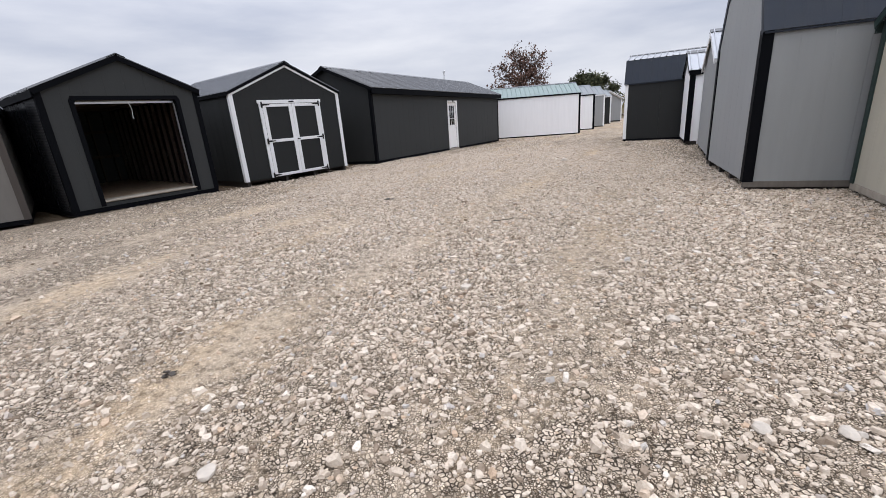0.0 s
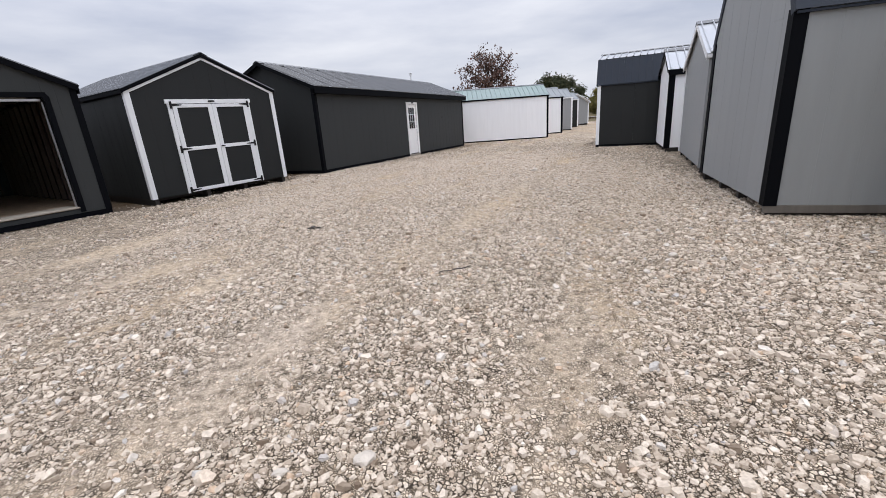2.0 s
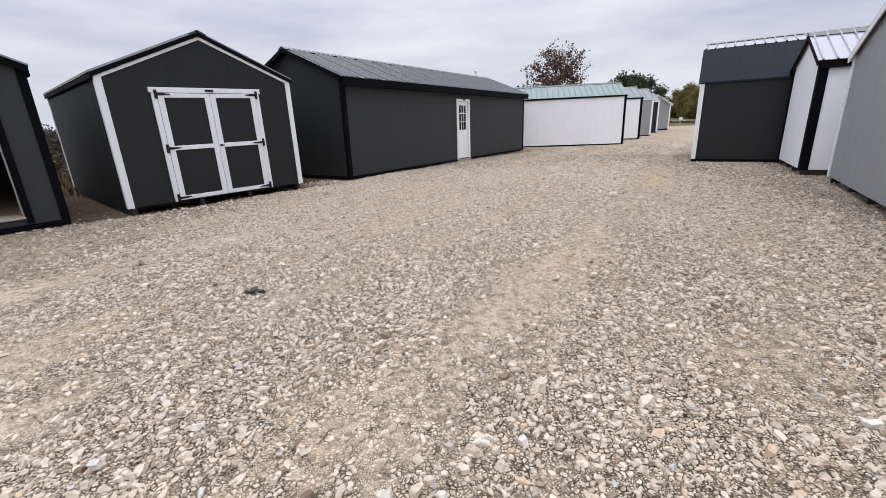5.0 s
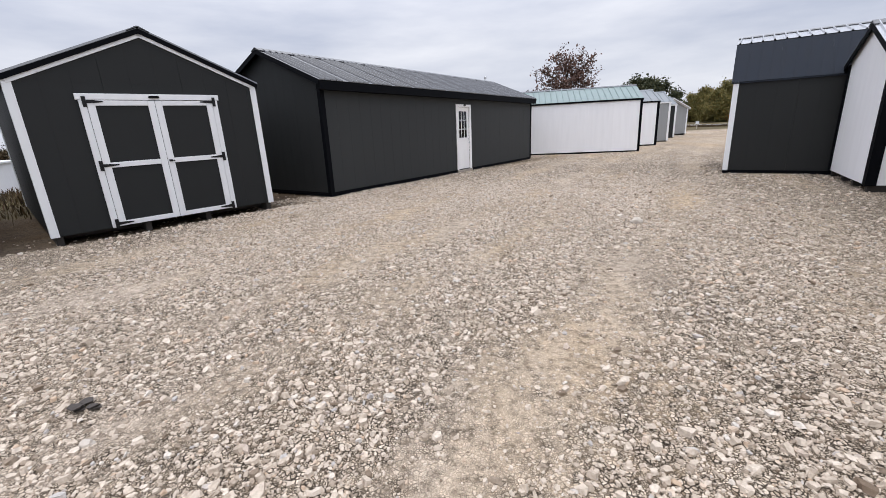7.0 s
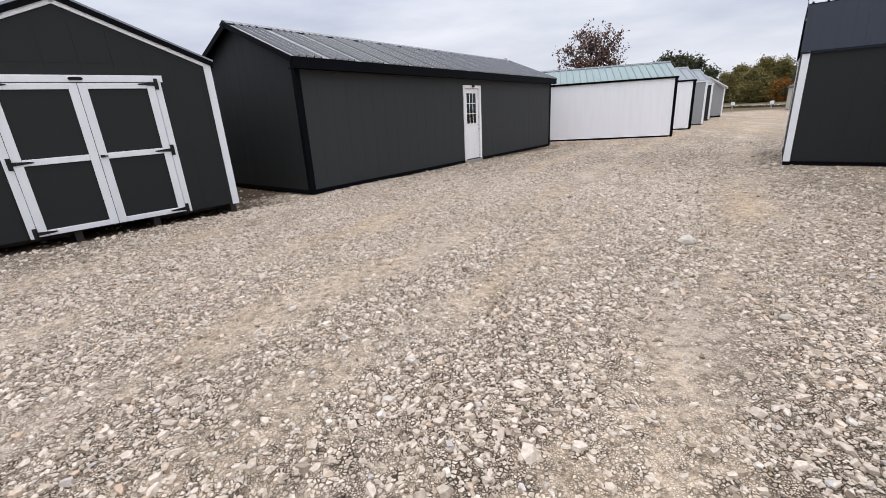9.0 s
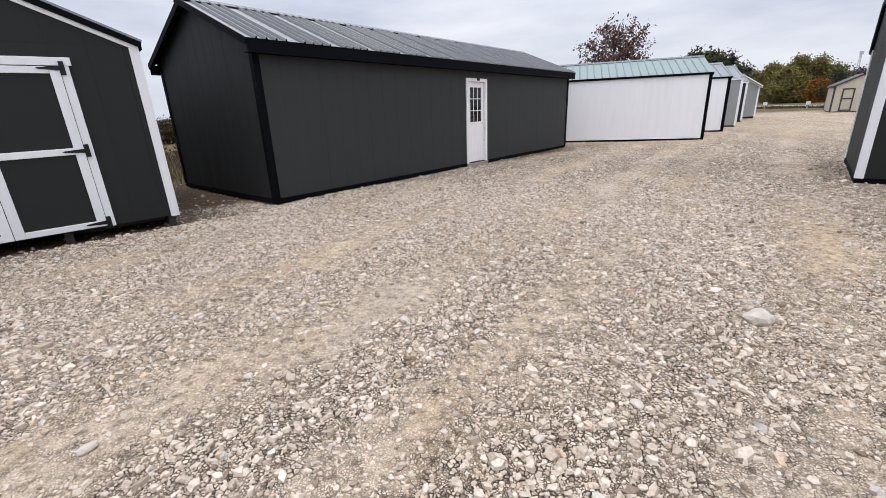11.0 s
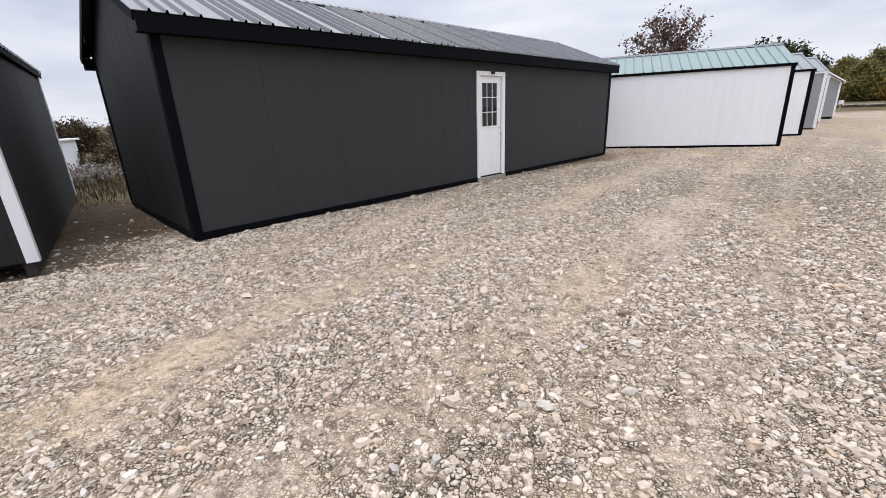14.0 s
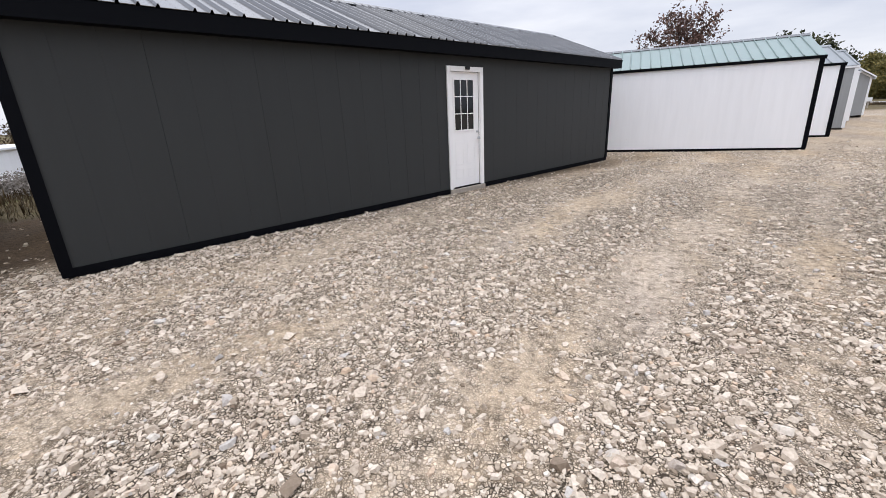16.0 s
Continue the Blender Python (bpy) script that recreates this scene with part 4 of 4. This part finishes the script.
def tree(label, x, y, z, high, wide, clear, leaf, seed, per=16, size=0.16, spread=0.3, twigs=3, name="tree", boughs=11):
    """A trunk with limbs that fork, and a crown of leaf clumps on the twigs. clear: share of the height below the crown."""
    r = random.Random(seed)
    root = new(name)
    root.location = (x, y, z)
    tagged(root, label, "tree")
    vs, fs, tips = [], [], []
    lean = Vector((r.uniform(-0.04, 0.04), r.uniform(-0.04, 0.04), 0))
    top = high * 0.72
    tr = [Vector((0, 0, -0.3)) + (Vector((0, 0, 1)) + lean) * (top * k / 7) + Vector((r.uniform(-1, 1), r.uniform(-1, 1), 0)) * 0.015 * high * (k / 7) for k in range(8)]
    limb(vs, fs, tr, high * 0.032, high * 0.008, 8)
    for k in range(boughs):
        q = clear + (0.98 - clear) * (k + r.uniform(0, 0.8)) / boughs
        i = min(6, int(q * 7))
        p = tr[i].lerp(tr[i + 1], min(1, q * 7 - i))
        ang = k * 2.4 + r.uniform(-0.5, 0.5)
        reach = wide * 0.5 * (1 - 0.85 * max(0, (q - 0.3)) ** 1.2) * r.uniform(0.75, 1.1)
        rise = high * r.uniform(0.13, 0.26) * (0.6 + 0.7 * q)
        end = p + Vector((math.cos(ang) * reach, math.sin(ang) * reach, rise))
        mid = p.lerp(end, 0.5) + Vector((0, 0, rise * 0.12))
        limb(vs, fs, [p, p.lerp(mid, 0.6), mid, mid.lerp(end, 0.55), end], high * 0.012 * (1.2 - 0.5 * q), high * 0.003, 5)
        for j in range(5):
            s = p.lerp(end, 0.3 + 0.17 * j)
            for h in range(twigs):
                a2 = r.uniform(0, 6.283)
                e = s + Vector((math.cos(a2), math.sin(a2), r.uniform(0.1, 1.0))) * wide * r.uniform(0.07, 0.16)
                limb(vs, fs, [s, s.lerp(e, 0.5) + Vector((0, 0, 0.01 * high)), e], high * 0.0035, high * 0.0012, 3)
                tips += [e, s.lerp(e, 0.6)]
        tips.append(end)
    e = tr[-1] + Vector((0, 0, high * 0.22))
    limb(vs, fs, [tr[-1], tr[-1].lerp(e, 0.5), e], high * 0.007, high * 0.002, 4)
    tips += [e, tr[-1].lerp(e, 0.4), tr[-1].lerp(e, 0.7)]
    me = raw("trunk", vs, fs)
    part("trunk", me, BARK, root, "grey-brown trunk and branches")
    v, f = leaf_cloud([t[:] for t in tips], per, spread, size)
    part("crown", soup("crown", v, f, leaf), leaf, root)
    return root


def away(az, dist, cx=2.3, cy=10.6):
    return cx + dist * math.sin(radians(az)), cy + dist * math.cos(radians(az))


tree("half-bare tree with sparse russet leaves", 15.9, 78.0, -0.6, 12.7, 12.4, 0.2, RUST, 3, per=9, size=0.2, spread=0.28, twigs=4, boughs=16)
tree("dark green leafy tree beyond the sheds", 20.8, 57.0, -0.5, 6.3, 6.3, 0.3, DEEP, 8, per=36, size=0.15, spread=0.24, boughs=13)
for az, dist, high, wide, lf, sd, lab in ((26.0, 118, 6.6, 6.5, OLIVE, 11, "olive-green autumn tree beyond the sheds"), (27.4, 112, 8.0, 7.5, OLIVE, 12, "olive-green autumn tree beyond the sheds"), (29.3, 106, 9.3, 9.5, OLIVE, 13, "large olive-green autumn tree"),
                                          (28.3, 100, 6.4, 7.0, OLIVE, 17, "olive-green autumn tree beyond the sheds"), (31.0, 104, 8.2, 8.0, OLIVE, 14, "olive-green autumn tree beyond the sheds"), (30.8, 99, 4.0, 4.0, ORANGE, 15, "orange autumn tree beyond the sheds"),
                                          (32.2, 100, 4.9, 7.5, DEEP, 16, "dark green tree in the far row"), (33.8, 125, 6.0, 9.0, HAZE_LEAF, 18, "grey-brown bare tree far away"), (36.5, 125, 6.2, 9.0, HAZE_LEAF, 19, "grey-brown bare tree far away"),
                                          (39.5, 125, 5.5, 9.0, HAZE_LEAF, 21, "grey-brown bare tree far away"), (42.5, 120, 5.5, 9.0, OLIVE, 22, "olive-green autumn tree beyond the sheds")):
    tx, ty = away(az, dist)
    tree(lab, tx, ty, -0.5, high * 0.85, wide * 0.85, 0.08, lf, sd, per=60, size=0.19, spread=0.42, boughs=13)


def brush(name, label, pts, high, per, size, material, category="brush"):
    """Uncountable weeds: upright bent blades and twigs round many points."""
    c = np.repeat(np.asarray(pts, float), per, 0)
    n = len(c)
    sp = size * 3.0
    c[:, 0] += rng.normal(0, sp, n)
    c[:, 1] += rng.normal(0, sp, n)
    h = high * rng.uniform(0.35, 1.15, n)
    a = rng.uniform(0, 6.283, n)
    lean = rng.uniform(0.05, 0.5, n) * h
    dx, dy = np.cos(a), np.sin(a)
    w = size * 0.06 * rng.uniform(0.5, 1.4, n)
    base = np.stack([c[:, 0], c[:, 1], lane_z(c[:, 0], c[:, 1]) - 0.03], -1)
    mid = base + np.stack([dx * lean * 0.3, dy * lean * 0.3, h * 0.6], -1)
    tip = base + np.stack([dx * lean, dy * lean, h], -1)
    wv = np.stack([-dy * w, dx * w, 0 * w], -1)
    v = np.stack([base - wv, base + wv, mid + wv, mid - wv, tip + wv * 0.3, tip - wv * 0.3], 1).reshape(-1, 3)
    k = 6 * np.arange(n)[:, None]
    f = np.concatenate([k + np.array([0, 1, 2, 3]), k + np.array([3, 2, 4, 5])])
    return tagged(new(name, soup(name, v, f, material)), label, category, kind="stuff")


# verge behind the row: grass, then brush, then a far wood
def strip(n, x0, x1, y0, y1):
    x, y = rng.uniform(x0, x1, n), rng.uniform(y0, y1, n)
    k = weed_mask(x, y) > 0.6
    return np.stack([x[k], y[k], 0 * x[k]], -1)


brush("dry_grass", "tawny dry grass along the gravel's edge", strip(3500, -22, -3, 14, 36), 0.16, 12, 0.12, STRAW, "grass")
brush("brush", "tangled brown brush and weeds", strip(2600, -45, -9, 16, 60), 0.32, 14, 0.25, BRUSH)
for k in range(46):
    az, d = rng.uniform(-74, -34), rng.uniform(24, 60)
    if -66 < az < -51 and d < 53:
        continue
    tx, ty = away(az, d)
    tree("low brown leafy bush in the rough", tx, ty, float(lane_z(tx, ty)) - 0.1, rng.uniform(1.3, 2.4), rng.uniform(2.2, 3.6), 0.02, BRUSH if rng.random() < 0.75 else HAZE_LEAF, 300 + k, per=14, size=0.12, spread=0.22, boughs=9, twigs=2, name="bush")
for az in range(-78, -30, 4):
    d = rng.uniform(85, 110)
    tx, ty = away(az + rng.uniform(-1, 1), d)
    tree("distant brown autumn tree beyond the sheds", tx, ty, -2.6, rng.uniform(3.6, 5.0), 9.0, 0.06, HAZE_LEAF if rng.random() < 0.4 else BRUSH, 100 + az, per=55, size=0.19, spread=0.6, boughs=9, twigs=2)
for k, (az, d) in enumerate(((-59.5, 18), (-58, 16.5), (-57, 19), (-55.8, 17), (-54.6, 18.5), (-61.5, 17), (-63, 19))):
    tx, ty = away(az, d, 2.6, 12.8)
    tree("pale bare-twigged shrub in dry grass", tx, ty, float(lane_z(tx, ty)) - 0.05, 0.75, 1.6, 0.02, PALE_TWIG, 500 + k, per=3, size=0.04, spread=0.08, boughs=13, twigs=4, name="shrub")
brush("verge_grass", "tawny tufts of tall grass", strip(700, -20, -6, 18, 32), 0.28, 10, 0.14, BRUSH, "grass")

# white building on lower ground beyond the brush
wb = new("white_building")
bx, by = away(-55.4, 52, 2.6, 12.8)
wb.matrix_world = pose(bx, by, -2.6, 0, 0, 34 + 180)
tagged(wb, "long low white metal building beyond the brush", "building")
wall(wb, (24, 0, 0), (0, 0, 0), 0, [(0, 3.0), (24, 3.0)], WHITE_WALL, True)
wall(wb, (0, 0, 0), (0, 12, 0), 0, [(0, 3.0), (12, 3.0)], WHITE_WALL, True)
wall(wb, (24, 12, 0), (24, 0, 0), 0, [(0, 3.0), (12, 3.0)], WHITE_WALL, True)
wall(wb, (0, 12, 0), (24, 12, 0), 0, [(0, 3.0), (24, 3.0)], WHITE_WALL, True)
part("roof", block(-0.3, 24.3, -0.3, 12.3, 3.0, 3.18, 0.03), WHITE, wb, "flat white roof")

# road past the lot, verge, posts
ROADM = coat("pale_road_surface", (0.36, 0.345, 0.32), 0.9, 0.12, 30, 0.3, 0.0, 1.5)
p0, p1 = Vector((*away(20, 84), -0.44)), Vector((*away(52, 66), -0.44))
part("road", beam(p0 + (p0 - p1) * 0.4, p1 + (p1 - p0) * 0.3, (0, 0, 1), 0.12, (p1 - p0).cross(Vector((0, 0, 1))), 7.0, 0.02), ROADM, None)
tagged(bpy.data.objects["road"], "pale road running past the lot", "road", kind="structure")
rd = (p1 - p0).normalized()
nr = Vector((-rd.y, rd.x, 0))
near = [p0.lerp(p1, q) - nr * 5.0 for q in np.linspace(-0.1, 1.1, 400)]
if near[0].length > p0.length:
    near = [p0.lerp(p1, q) + nr * 5.0 for q in np.linspace(-0.1, 1.1, 400)]
brush("road_verge", "low dull grass beside the road", [(q.x, q.y, 0) for q in near], 0.35, 30, 0.3, BRUSH, "grass")
for az, dd, hh in ((26.9, 62, 0.9), (30.4, 64, 0.8), (24.6, 60, 0.8)):
    qx, qy = away(az, dd)
    ps = new("marker_post")
    ps.location = (qx, qy, -0.5)
    tagged(ps, "short post with a pale plate by the road", "post")
    part("post", block(-0.05, 0.05, -0.05, 0.05, 0, hh), PALE_TIMBER, ps)
    part("plate", block(-0.22, 0.22, -0.1, -0.051, hh - 0.3, hh + 0.05, 0.01), WHITE, ps, "pale plate")


def car(x, y, z, turn, paint, label):
    c = new("parked_car")
    c.matrix_world = pose(x, y, z, 0, 0, turn)
    tagged(c, label, "car")
    prof = [(-2.2, 0.35), (-2.25, 0.75), (-2.05, 0.98), (-1.6, 1.02), (-1.0, 1.5), (0.7, 1.52), (1.3, 1.05), (2.05, 0.92), (2.2, 0.6), (2.15, 0.35)]
    n = len(prof)
    v = [(px, s * (0.85 if pz < 1.1 else 0.68), pz) for s in (-1, 1) for px, pz in prof]
    f = [tuple(range(n)), tuple(range(2 * n - 1, n - 1, -1))] + [(i, (i + 1) % n, n + (i + 1) % n, n + i) for i in range(n)]
    part("body", raw("body", v, f), paint, c)
    part("side_window", block(-0.95, 0.65, -0.80, -0.70, 1.08, 1.42, 0.02), GLASS, c)
    part("side_window", block(-0.95, 0.65, 0.70, 0.80, 1.08, 1.42, 0.02), GLASS, c)
    for wx in (-1.35, 1.35):
        for wy in (-0.8, 0.8):
            bm = bmesh.new()
            bmesh.ops.create_cone(bm, segments=18, radius1=0.33, radius2=0.33, depth=0.22, cap_ends=True)
            bmesh.ops.transform(bm, verts=bm.verts, matrix=pose(wx, wy, 0.33, 90, 0, 0))
            wheel = part("tyre", bm, BLACK, c)
            bm = bmesh.new()
            bmesh.ops.create_cone(bm, segments=12, radius1=0.19, radius2=0.19, depth=0.24, cap_ends=True)
            bmesh.ops.transform(bm, verts=bm.verts, matrix=pose(wx, wy, 0.33, 90, 0, 0))
            part("rim", bm, BARE_METAL, wheel)


cx_, cy_ = away(29.8, 125, 2.6, 12.8)
car(cx_, cy_, -0.5, -25, STONE_GREY, "grey car parked far along the road")


def mast(az, dist, high, label, cx, cy):
    mx, my = away(az, dist, cx, cy)
    root = new("radio_mast")
    root.location = (mx, my, -1)
    tagged(root, label, "mast")
    legs = [Vector((math.cos(a), math.sin(a), 0)) * 0.55 for a in (0.3, 2.394, 4.489)]
    for lg in legs:
        part("leg", beam(lg, lg * 0.4 + Vector((0, 0, high)), (1, 0, 0), 0.09, (0, 1, 0), 0.09, 0), BARE_METAL, root)
    v, f = [], []
    n = int(high / 1.2)
    for k in range(n):
        za, zb = high * k / n, high * (k + 1) / n
        for i in range(3):
            a = legs[i] * (1 - 0.6 * za / high) + Vector((0, 0, za))
            b = legs[(i + 1) % 3] * (1 - 0.6 * zb / high) + Vector((0, 0, zb))
            limb(v, f, [a, b], 0.03, 0.03, 3)
    part("bracing", raw("bracing", v, f), BARE_METAL, root)
    part("antenna", block(-0.5, 0.5, -0.15, 0.15, high, high + 0.9, 0.05), BARE_METAL, root)


mast(33.3, 170, 11.2, "thin lattice radio mast far away", 2.3, 10.6)
mast(1.8, 190, 20.0, "thin lattice radio mast far away", 0, 0)
